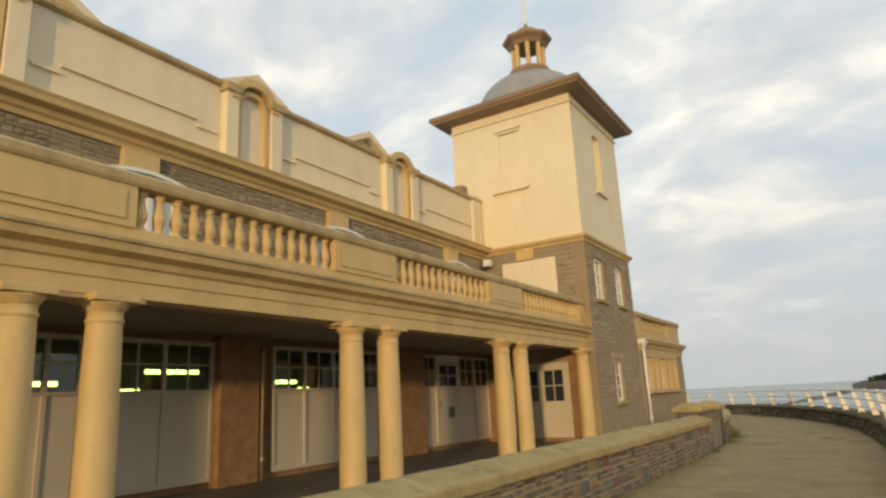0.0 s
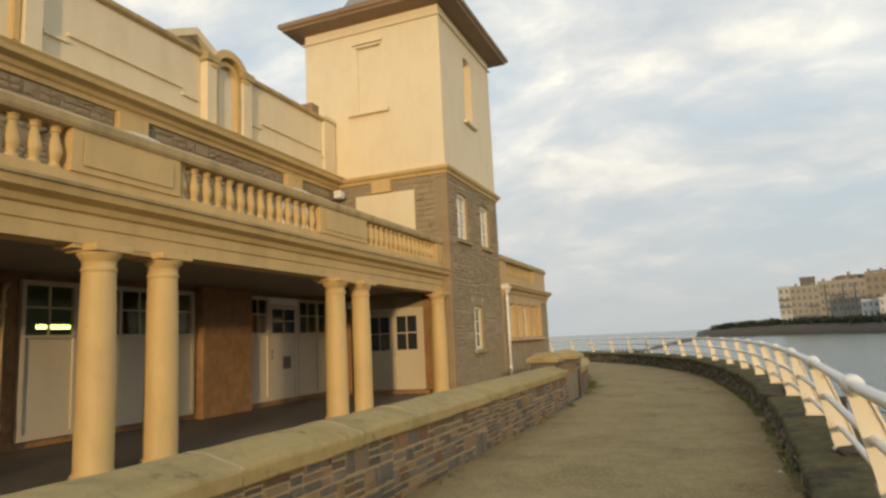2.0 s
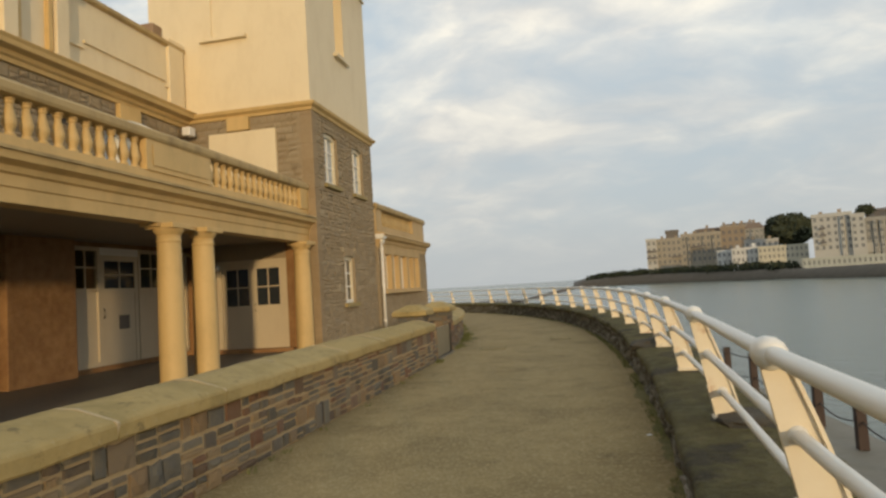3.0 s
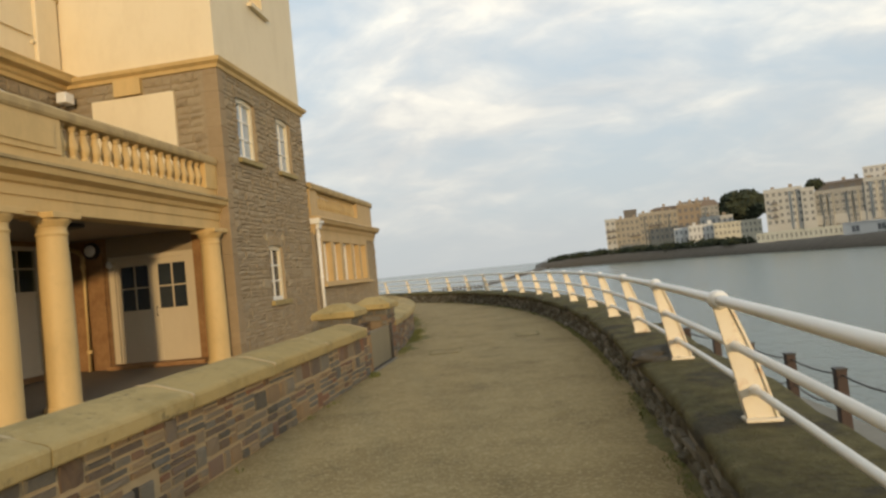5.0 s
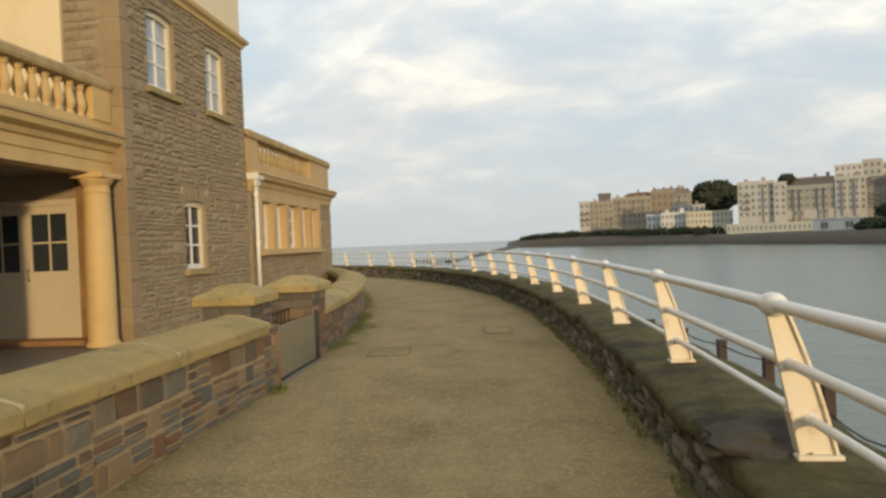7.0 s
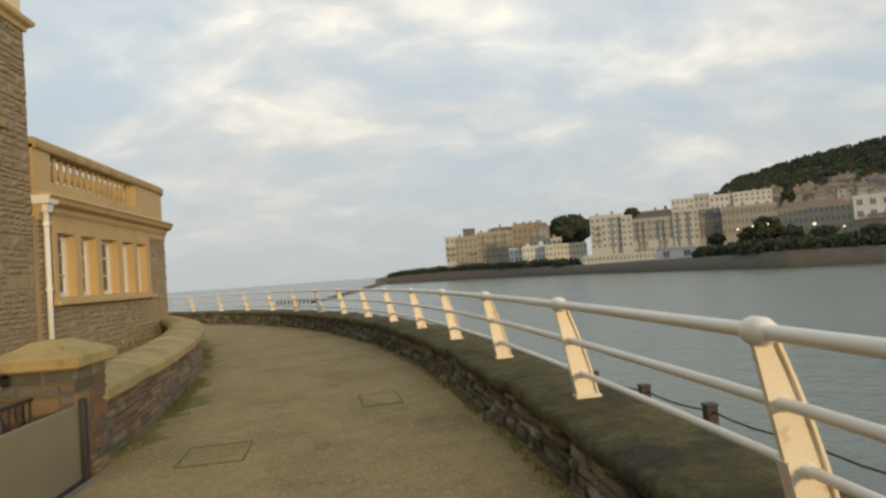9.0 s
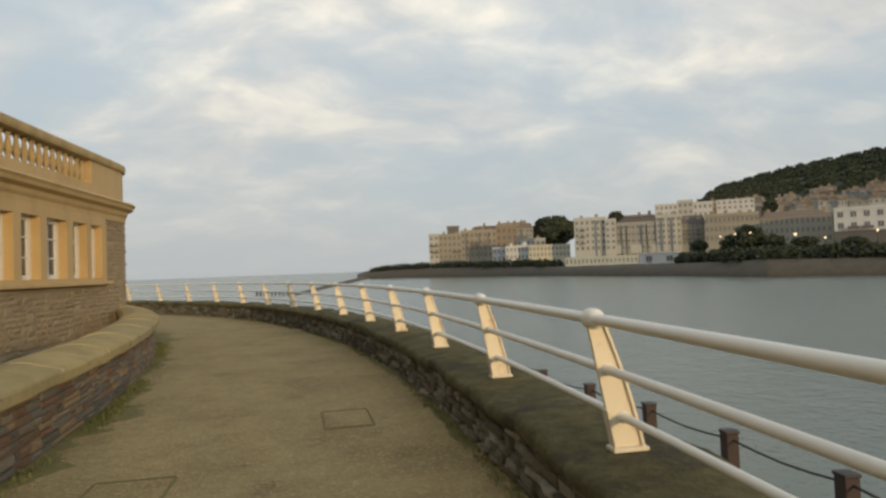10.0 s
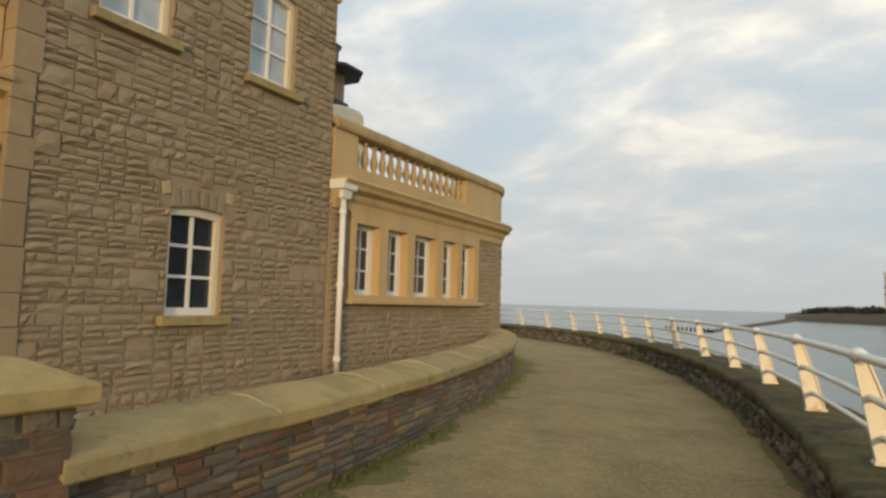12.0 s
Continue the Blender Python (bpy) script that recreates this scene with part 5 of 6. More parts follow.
FH(-27.2, -29.0, 1.2, 3.65, 291, F_TAN, 5, 5, "buff apartment block with balconies", roof="mansard", balconies=((1, 1), (1, 2), (1, 3), (3, 1), (3, 2), (3, 3)))
FH(-25.2, -27.0, 3.6, 4.72, 330, F_WHITE, 2, 5, "pale flats on the slope behind the front", roof="flat")
FH(-27.0, -28.2, 2.6, 4.95, 331, F_CREAM, 4, 3, "lit cream tower of the pale flats", roof="flat", lamp=True)
FH(-28.2, -29.7, 3.4, 4.72, 332, F_WHITE, 2, 4, "pale flats at the foot of the hill", roof="flat")
FH(-17.5, -23.6, -0.2, 0.55, 232, F_PALE_GREEN, 1, 18, "long low glazed pavilion on the promenade", roof="flat", name="pavilion")
FH(-23.6, -26.9, -0.32, 0.68, 228, F_WHITE, 1, 2, "plain white end of the promenade pavilion", roof="flat", name="pavilion")
FH(-29.0, -33.0, 1.3, 3.65, 285, F_SAND, 3, 12, "long sandstone terrace facing the lake", roof="flat", stacks=4)
FH(-30.0, -32.8, 3.9, 4.75, 340, F_WHITE, 2, 7, "white houses above the sandstone terrace", roof="flat")
FH(-33.0, -38.0, 0.95, 3.55, 285, F_SAND, 3, 14, "long sandstone terrace with a slate roof", lamp=True, stacks=5)
FH(-38.1, -46.5, 1.7, 3.5, 262, F_WHITE, 2, 10, "white stucco hotel front with tall windows and balconies", roof="flat", balconies=((1, 0), (2, 0), (5, 0), (6, 0)))
FH(-38.1, -46.5, 0.6, 1.72, 260.5, F_GREY, 1, 12, "dark recessed ground floor of the white hotel", roof="flat", lamp=True)
for i in range(105):
    az = -28.9 - rng.uniform(0, 17)
    lift = (-az - 28.9) / 17
    el = 3.5 + rng.uniform(0, 1) * (0.7 + 1.0 * lift)
    w = rng.uniform(0.6, 1.6)
    FH(az, az - w, el, el + rng.uniform(0.4, 0.6), 330 + el * 22, rng.choice((F_STONE, F_BROWN, F_GREY, F_STONE, F_BROWN, F_CREAM)), 1, 3, "small hillside house with a slate roof")

# wooded hill
bm = bmesh.new()
rows = []
for i in range(70):
    az = -26.5 - i * 0.5
    crest = float(np.interp(-az, (26.5, 28.6, 29.2, 30.2, 33, 36, 42, 62), (1.0, 3.9, 4.9, 5.7, 6.3, 6.9, 7.6, 8.5)))
    rows.append([bm.verts.new(far(az, e, d)) for e, d in ((0.3, 330), (min(crest, 3.4), 420), (min(crest, 5.0), 500), (crest, 590), (crest - 2, 760))])
for a, b in zip(rows, rows[1:]):
    for j in range(4):
        bm.faces.new((a[j], b[j], b[j + 1], a[j + 1]))
tagged(part("ground_hill", bm, FOLIAGE, smooth=True), "dark wooded hill behind the town", "hill", kind="structure")
bm = bmesh.new()
for i in range(640):
    az = -28.8 - rng.uniform(0, 20)
    crest = float(np.interp(-az, (28.6, 29.2, 30.2, 33, 36, 42, 62), (3.9, 4.9, 5.7, 6.3, 6.9, 7.6, 8.5)))
    e = crest - abs(rng.gauss(0, 1.15))
    c = far(az, e, float(np.interp(e, (0.3, min(crest, 3.4), min(crest, 5.0) + 0.01, crest + 0.02), (330, 420, 500, 590))) - 4)
    leaf_cloud(bm, rng, c, (5.5, 5.5, 3.0), 46, 1.15)
tagged(part("hill_woodland", bm, FOLIAGE), "dense dark woodland covering the hill", "woodland", kind="stuff")

# shrubs and trees along the far promenade
bm = bmesh.new()
for i in range(380):
    az = rng.uniform(-47, -0.6)
    d = shore_distance(az) + rng.uniform(8, 26)
    big = 1.5 if -38 < az < -27 else (0.5 if -27 < az < -17 else 1.5)
    if -27 < az < -17.3:
        d = shore_distance(az) + rng.uniform(62, 74)
        big = 1.3
    c = far(az, shore_top(az), d)
    leaf_cloud(bm, rng, (c.x, c.y, c.z + 0.8 * big), (2.6 * big, 2.2 * big, rng.uniform(1.0, 2.0) * big), 54, 0.42 * big)
tagged(part("shore_shrubs", bm, FOLIAGE), "dark shrubs along the far promenade", "shrubs", kind="stuff")
for az, e0, e1, w, d in ((-32.2, 0.4, 2.7, 2.6, 205), (-30.8, 0.2, 1.9, 2.0, 208), (-33.8, 0.2, 1.8, 2.2, 204), (-28.4, 0.5, 1.6, 1.8, 215), (-36.0, 0.6, 1.5, 2.4, 196), (-33.9, 3.3, 4.6, 1.2, 300), (-39.2, 0.5, 1.3, 2.2, 180), (-22.0, 3.4, 4.4, 1.6, 310)):
    far_tree(az, e0, e1, w, d, 420)


def street_lamp(az, el, d):
    p = far(az, el, d)
    l = empty("street_lamp", (p.x, p.y, p.z - 5), label="lit promenade lamp on a dark post", category="lamp", group="promenade lamps")
    part("post", add_tube(bmesh.new(), [(0, 0, 0), (0, 0, 4.8)], 0.09, 6), IRON, l)
    part("lamp_globe", add_lathe(bmesh.new(), [(0.1, 4.8), (0.22, 4.95), (0.22, 5.1), (0.1, 5.25)], steps=10), WINDOW_LAMP, l, "warm glowing globe")


for az, el, d in ((-30.0, 1.75, 195), (-31.1, 1.9, 195), (-32.2, 1.95, 192), (-37.3, 1.3, 180), (-40.6, 1.65, 170)):
    street_lamp(az, el, d)

# turret of the rear range, seen past the tower
tur = empty("rear_turret", (-15.6, 34, 3), label="pale turret with dark projecting eaves behind the wing", category="turret", kind="structure")
wc(part("base", add_lathe(bmesh.new(), [(1.5, 0), (1.5, 8.3), (1.42, 8.45), (1.1, 8.55)], (-16.25, 34.5, 0), 20), CREAM_PALE, smooth=True), tur)
wc(part("lower_eave", add_lathe(bmesh.new(), [(0.85, 8.45), (1.0, 8.7), (1.0, 8.85), (0.6, 9.0)], (-16.4, 34.5, 0), 8), IRON), tur)
wc(part("stage", add_lathe(bmesh.new(), [(0.7, 8.8), (0.7, 10.0)], (-16.25, 34.5, 0), 8), EAVE), tur)
wc(part("upper_eave", add_lathe(bmesh.new(), [(0.75, 9.95), (1.42, 10.02), (1.42, 10.12), (0.7, 10.35)], (-16.25, 34.5, 0), 8), IRON), tur)
wc(part("finial", add_lathe(bmesh.new(), [(0.5, 10.3), (0.5, 11.1), (0.62, 11.15), (0.3, 11.4)], (-16.35, 34.5, 0), 8), F_GREY), tur)

# ---- small things on the building ----
for i, (y0, y1, z) in enumerate(((5.73, 6.31, 1.96), (7.52, 7.94, 1.81), (8.08, 8.75, 2.2), (8.8, 9.41, 2.2), (11.30, 11.78, 1.98), (11.84, 12.34, 1.98), (12.45, 12.8, 1.8))):
    l = empty("strip_light", (-12.5, (y0 + y1) / 2, z), label="lit yellowish fluorescent strip light inside the hall", category="lamp", group="hall strip lights")
    h = (y1 - y0) / 2
    part("tube", add_tube(bmesh.new(), [(0, -h, 0), (0, h, 0)], 0.042, 8), TUBE, l)
    part("tray", box(-0.06, 0.06, -h, h, 0.035, 0.08), WHITE, l)
    part("hanger", add_tube(bmesh.new(), [(0, 0, 0.08), (0, 0, 2.9 - z)], 0.008, 5), IRON, l)


def floodlight(x, y, z, turn):
    f = empty("floodlight", (x, y, z), label="small white floodlight on the terrace wall", category="lamp")
    f.rotation_euler = (0, 0, radians(turn))
    part("housing", box(-0.12, 0.10, -0.13, 0.13, 0.02, 0.24, bevel=0.02), WHITE, f)
    part("bracket", add_tube(bmesh.new(), [(-0.3, 0, -0.02), (-0.1, 0, -0.02), (0, 0, 0.06)], 0.018, 6), IRON, f)


floodlight(MX + 0.3, 9.35, 4.95, 0)
floodlight(MX + 0.3, 18.1, 5.47, 0)


def roof_stay(y, z):
    s = empty("awning_arm", (MX, y, z), label="folded grey metal awning arms on the stone wall", category="awning")
    part("arm", add_tube(bmesh.new(), [(0.02, 0, 0.10), (0.35, 0.30, 0.28)], 0.022, 6), IRON, s)
    part("arm", add_tube(bmesh.new(), [(0.35, 0.30, 0.28), (0.42, 0.75, 0.0)], 0.022, 6), F_STONE, s)
    part("plate", box(0.0, 0.03, -0.06, 0.06, 0.0, 0.2), IRON, s)


for y, z in ((9.6, 4.85), (4.1, 4.95), (14.4, 4.95), (13.9, 4.9)):
    roof_stay(y, z)

# security lamp above the porch doors
sl = empty("bulkhead_lamp", (-9.18, TY - 0.03, 2.06), label="small pale bulkhead lamp by the double door", category="lamp")
part("body", add_lathe(bmesh.new(), [(0.03, 0), (0.06, 0.03), (0.06, 0.10), (0.03, 0.14)], steps=12), WHITE, sl, smooth=True)

# round lamp over the porch corner and a dark lamp on the porch ceiling
rl = empty("wall_lamp", (-9.46, TY - 0.10, 2.45), label="round wall lamp with a dark rim in the porch corner", category="lamp")
part("rim", add_lathe(bmesh.new(), [(0.12, 0.0), (0.17, 0.02), (0.17, 0.08), (0.13, 0.1)], steps=20), IRON, rl).rotation_euler = (radians(90), 0, 0)
part("dome", add_lathe(bmesh.new(), [(0.125, 0.09), (0.11, 0.13), (0.06, 0.16), (0.01, 0.165)], steps=20), WHITE, rl, smooth=True).rotation_euler = (radians(90), 0, 0)
cl = empty("ceiling_lamp", (-7.86, 15.7, 2.60), label="flat round dark lamp under the porch ceiling", category="lamp")
part("housing", add_lathe(bmesh.new(), [(0.10, 0.0), (0.21, 0.015), (0.22, 0.06), (0.2, 0.08)], steps=22), IRON, cl)

# scrap of paper on the path
scrap = bmesh.new()
bmesh.ops.create_grid(scrap, x_segments=4, y_segments=4, size=0.022)
for v in scrap.verts:
    v.co.z = 0.008 + 0.008 * noise.noise(v.co * 60)
bmesh.ops.solidify(scrap, geom=scrap.faces[:], thickness=0.001)
litter = part("paper_scrap", scrap, WHITE)
litter.location = (0.17, 9.33, 0.0)
tagged(litter, "small crumpled white scrap of paper on the path", "litter")

# weeds along the foot of the walls
bm = bmesh.new()
wr = random.Random(21)


def tuft(x, y, size):
    for _ in range(7):
        a, l = wr.uniform(0, 6.28), size * wr.uniform(0.5, 1.2)
        w = size * 0.09
        bx, by = x + wr.uniform(-0.05, 0.05), y + wr.uniform(-0.05, 0.05)
        tip = (bx + math.cos(a) * l * 0.6, by + math.sin(a) * l * 0.6, l)
        mid = (bx + math.cos(a) * l * 0.25, by + math.sin(a) * l * 0.25, l * 0.65)
        p = [bm.verts.new(v) for v in ((bx - math.sin(a) * w, by + math.cos(a) * w, 0), (bx + math.sin(a) * w, by - math.cos(a) * w, 0), (mid[0] + math.sin(a) * w, mid[1] - math.cos(a) * w, mid[2]), (mid[0] - math.sin(a) * w, mid[1] + math.cos(a) * w, mid[2]))]
        bm.faces.new(p)
        t = bm.verts.new(tip)
        bm.faces.new((p[3], p[2], t))


for x, y in line_xy(5.25, 20.5, 0.1, OFF + 0.035):
    lush = noise.noise((x * 0.9, y * 0.9, 5)) + 0.42
    for _ in range(int(max(0, 24 * lush))):
        tuft(x + abs(wr.gauss(0, 0.075)), y + wr.uniform(-0.1, 0.1), wr.uniform(0.012, 0.05))
    if wr.random() < 0.5:
        tuft(x + wr.uniform(0, 0.4), y, wr.uniform(0.008, 0.02))
for i in range(60):
    tuft(FX + 0.03 + wr.uniform(0, 0.07), wr.choice((14.9, 14.95, wr.uniform(2, 14.8))) + wr.uniform(-0.1, 0.1), wr.uniform(0.02, 0.06))
for x, y in line_xy(-8, 22, 0.08, -0.27):
    if noise.noise((x, y * 0.6, 9)) > -0.1:
        for _ in range(4):
            tuft(x - wr.uniform(0, 0.05), y + wr.uniform(-0.05, 0.05), wr.uniform(0.012, 0.04))
tagged(part("wall_foot_weeds", bm, GRASS), "low green weeds along the foot of the walls", "weeds", kind="stuff")

COVERS = ((-0.85, 18.7, 0.42, 0.7, 6), (-2.15, 17.0, 0.5, 0.6, 4))
# patches and covers let into the path
for x, y, w, l, turn in COVERS:
    c = empty("path_cover", (x, y, 0), label="square cover set flush in the gravel path", category="cover")
    c.rotation_euler = (0, 0, radians(turn))
    bm = bmesh.new()
    for e in (-1, 1):
        add_box(bm, -w / 2, w / 2, e * l / 2 - 0.008, e * l / 2 + 0.008, -0.02, 0.004)
        add_box(bm, e * w / 2 - 0.008, e * w / 2 + 0.008, -l / 2 + 0.016, l / 2 - 0.016, -0.02, 0.004)
    part("frame", bm, MOSS_GRAVEL, c)
    part("lid", box(-w / 2 + 0.02, w / 2 - 0.02, -l / 2 + 0.035, l / 2 - 0.035, -0.02, 0.006, bevel=0.003), PATH_MAT, c)

# low causeway and a row of piles running out from the headland
cw = empty("causeway", (-8, 170, WATER_Z), label="low dark stone causeway running out into the sea", category="causeway")
A, B, C = far(0.2, 0, 392), Vector((-16.5, 162.0, 0)), Vector((-26.2, 169.0, 0))
bm = bmesh.new()
secs = []
for i in range(25):
    p = A.lerp(B, i / 24)
    w, h = 2.6 - 1.4 * i / 24, 1.3 - 1.0 * i / 24 + 0.15 * noise.noise((i * 0.9, 0, 0))
    secs.append([bm.verts.new((p.x + o * w, p.y, WATER_Z + z)) for o, z in ((-1.5, -0.3), (-0.6, h), (0.6, h), (1.5, -0.3))])
for a, b in zip(secs, secs[1:]):
    for j in range(3):
        bm.faces.new((a[j], b[j], b[j + 1], a[j + 1]))
wc(part("ridge", bm, FAR_ROCK), cw)
for i in range(11):
    p = B.lerp(C, i / 10)
    wc(part("pile", box(p.x - 0.2, p.x + 0.2, p.y - 0.2, p.y + 0.2, WATER_Z - 0.3, WATER_Z + 0.75), DARK_WOOD), cw)

# ---- stones of the walls: pieces with recessed joints ----
st = random.Random(8)


def rock_shape(nx=4, ny=3, bulge=0.5):
    """Unit rock-faced stone: x and y from -0.5 to 0.5, z outward; a rough grid of a face inside a sunk rim."""
    v, f = [], []
    for j in range(ny):
        for i in range(nx):
            x, y = -0.46 + 0.92 * i / (nx - 1), -0.42 + 0.84 * j / (ny - 1)
            edge = i in (0, nx - 1) or j in (0, ny - 1)
            v.append((x + st.uniform(-.03, .03), y + st.uniform(-.06, .06), st.uniform(0.5, 0.9) if edge else st.uniform(0.75, 1.0 + bulge)))
    rim = [i for i in range(nx)] + [j * nx + nx - 1 for j in range(1, ny)] + [(ny - 1) * nx + i for i in range(nx - 2, -1, -1)] + [j * nx for j in range(ny - 2, 0, -1)]
    base = len(v)
    v += [(v[i][0] * 1.05, v[i][1] * 1.07, 0.0) for i in rim]
    for j in range(ny - 1):
        for i in range(nx - 1):
            f.append((j * nx + i, j * nx + i + 1, (j + 1) * nx + i + 1, (j + 1) * nx + i))
    n = len(rim)
    f += [(base + k, base + (k + 1) % n, rim[(k + 1) % n], rim[k]) for k in range(n)]
    return v, f


def rubble_shape():
    """Unit rubble stone with a slanting, many-cornered outline."""
    n = 7
    ring = []
    for i in range(n):
        a = 2 * math.pi * (i + st.uniform(-0.25, 0.25)) / n
        c, s = math.cos(a), math.sin(a)
        k = 0.5 / max(abs(c), abs(s)) * st.uniform(0.78, 1.0)
        ring.append((c * k, s * k))
    v = [(x, y, 0) for x, y in ring] + [(x * 0.86, y * 0.82, st.uniform(0.55, 0.95)) for x, y in ring] + [(st.uniform(-.15, .15), st.uniform(-.15, .15), st.uniform(0.9, 1.25))]
    f = [(i, (i + 1) % n, n + (i + 1) % n, n + i) for i in range(n)] + [(n + i, n + (i + 1) % n, 2 * n) for i in range(n)]
    return v, f


SHAPES = [rock_shape() for _ in range(16)]
RUBBLE = [rubble_shape() for _ in range(12)]


def block_shape():
    """Unit walling stone: four crooked corners, a rough flat face."""
    c = [(sx * 0.5 * st.uniform(0.88, 1.0), sy * 0.5 * st.uniform(0.78, 1.0)) for sx, sy in ((-1, -1), (1, -1), (1, 1), (-1, 1))]
    v = [(x, y, 0) for x, y in c] + [(x * 0.93, y * 0.88, st.uniform(0.6, 1.0)) for x, y in c] + [(st.uniform(-.2, .2), st.uniform(-.15, .15), st.uniform(0.8, 1.2))]
    return v, [(0, 1, 5, 4), (1, 2, 6, 5), (2, 3, 7, 6), (3, 0, 4, 7), (4, 5, 8), (5, 6, 8), (6, 7, 8), (7, 4, 8)]


BLOCKS = [block_shape() for _ in range(14)]


def shape_meshes(mat, shapes, name="stone"):
    out = []
    for v, f in shapes:
        me = bpy.data.meshes.new(name)
        me.from_pydata(v, [], f)
        me.materials.append(mat)
        out.append(me)
    return out


def courses(u0, u1, v0, v1, hs, ls, holes=(), joint=0.012, tall=0.0):
    """Rectangles of coursed stones that leave the holes free: (u, v, length, height)."""
    v, out = v0, []
    while v < v1 - 0.03:
        h = st.uniform(*hs)
        if v1 - v - h < hs[0] * 0.6:
            h = v1 - v
        free = [(u0, u1)]
        for a, b, c, d in holes:
            if c < v + h * 0.7 and d > v + h * 0.3:
                free = [q for p in free for q in ((p[0], min(p[1], a)), (max(p[0], b), p[1])) if q[1] - q[0] > 0.04]
        for a, b in free:
            u = a
            while u < b - 0.02:
                ln = st.uniform(*ls)
                if b - u - ln < ls[0] * 0.6:
                    ln = b - u
                if tall and ln < 0.2 and h > 0.09 and st.random() < tall:
                    for k in (0.25, 0.75):
                        out.append((u + ln / 2, v + h * k, ln - joint, h / 2 - joint))
                else:
                    out.append((u + ln / 2, v + h / 2, ln - joint, h - joint))
                u += ln
        v += h
    return out


def snecked(u0, u1, v0, v1, band=(0.10, 0.19), wide=(0.10, 0.33), joint=0.013, sliver=0.42, thin=0.066):
    """Mixed rubble: square blocks between stacks of thin slabs, in bands whose heights change along the wall."""
    out, u = [], u0
    while u < u1 - 0.05:
        run = min(st.uniform(1.2, 2.2), u1 - u)
        if u1 - u - run < 0.5:
            run = u1 - u
        v = v0
        while v < v1 - 0.02:
            h = st.uniform(*band)
            if v1 - v - h < 0.08:
                h = v1 - v
            x, end = u, u + run
            while x < end - 0.01:
                l = st.uniform(*wide)
                if end - x - l < 0.1:
                    l = end - x
                if st.random() < sliver or l > 1.6 * h:
                    k = max(2, min(4, round(h / thin)))
                    cuts = sorted(st.uniform(0.75, 1.25) for _ in range(k))
                    st.shuffle(cuts)
                    tot, zz = sum(cuts), v
                    for q in cuts:
                        hh = h * q / tot
                        n = 2 if l > 0.26 and st.random() < 0.6 else 1
                        c = st.uniform(0.35, 0.65) * l if n == 2 else l
                        for a, b in ((0, c), (c, l))[:n]:
                            out.append((x + (a + b) / 2, zz + hh / 2, b - a - joint, hh - joint))
                        zz += hh
                else:
                    out.append((x + l / 2, v + h / 2, l - joint, h - joint))
                x += l
            v += h
        u += run
    return out


def trim(rects, holes):
    """Cuts stones back to the edges of openings."""
    for a, b, c, d in holes:
        out = []
        for u, v, l, h in rects:
            if c < v + h * 0.35 and d > v - h * 0.35 and a < u + l / 2 and b > u - l / 2:
                for lo, hi in ((u - l / 2, min(u + l / 2, a)), (max(u - l / 2, b), u + l / 2)):
                    if hi - lo > 0.03:
                        out.append(((lo + hi) / 2, v, hi - lo, h))
            else:
                out.append((u, v, l, h))
        rects = out
    return rects


def lay(parent, mat, place, rects, depth, limit, joined_name="stonework", local=False):
    """Lays stones: the first `limit` as parts of their own, the rest joined."""
    shapes = SHAPES if mat is TOWER_STONE else RUBBLE[:5] + BLOCKS if mat is SEA_STONE else BLOCKS + SHAPES[:6]
    meshes = shape_meshes(mat, shapes)
    inv = Matrix() if local else Matrix.Translation(parent.location).inverted()
    vs, fs = [], []
    for n, (u, v, l, h) in enumerate(rects):
        k = st.randrange(len(shapes))
        m = place(u, v) @ Matrix.Diagonal((l, h, depth * st.uniform(0.7, 1.25), 1))
        if n < limit:
            ob = new("stone", meshes[k])
            ob.parent, ob.matrix_parent_inverse, ob.matrix_basis = parent, inv, m
        else:
            base = len(vs)
            vs += [tuple(m @ Vector(c)) for c in shapes[k][0]]
            fs += [tuple(base + i for i in f) for f in shapes[k][1]]
    if vs:
        me = bpy.data.meshes.new(joined_name)
        me.from_pydata(vs, [], fs)
        me.materials.append(mat)
        ob = new(joined_name, me)
        ob.parent, ob.matrix_parent_inverse = parent, inv
        ob["kind"] = "stuff"


def facing(x, y, z, ux, uy):
    """Axes: x along (ux, uy), y up, z outward to the right of the way."""
    u, w = Vector((ux, uy, 0)), Vector((0, 0, 1))
    n = u.cross(w)
    return Matrix(((u.x, w.x, n.x, x), (u.y, w.y, n.y, y), (u.z, w.z, n.z, z), (0, 0, 0, 1)))


# tower front, then its flank
arch_hole = (GW[0] - 0.16, GW[1] + 0.16, GW[3] - 0.02, GW[3] + 0.26)
rects = trim(snecked(TY + 0.22, TY2, 0.0, 5.88, (0.13, 0.26), (0.16, 0.5), 0.004, 0.5, 0.1), [GW, UW1, UW2, arch_hole, (GW[0] - 0.1, GW[1] + 0.13, 0.93, 1.06), (UW1[0] - 0.1, UW1[1] + 0.13, 4.04, 4.17), (UW2[0] - 0.1, UW2[1] + 0.13, 4.04, 4.17)])
rects.sort(key=lambda r: r[1])
lay(tower, TOWER_STONE, lambda u, v: facing(TX - 0.022, u, v, 0, 1), rects, 0.029, 300)
# dressed corner stones of the tower
z = 0.0
while z < 5.8:
    h = min(st.uniform(0.26, 0.42), 5.88 - z)
    wc(part("quoin", box(TX - 0.3, TX + 0.012, TY - 0.008, TY + 0.22 + st.uniform(-0.03, 0.05), z, z + h - 0.006, bevel=0.008), QUOIN), tower)
    z += h
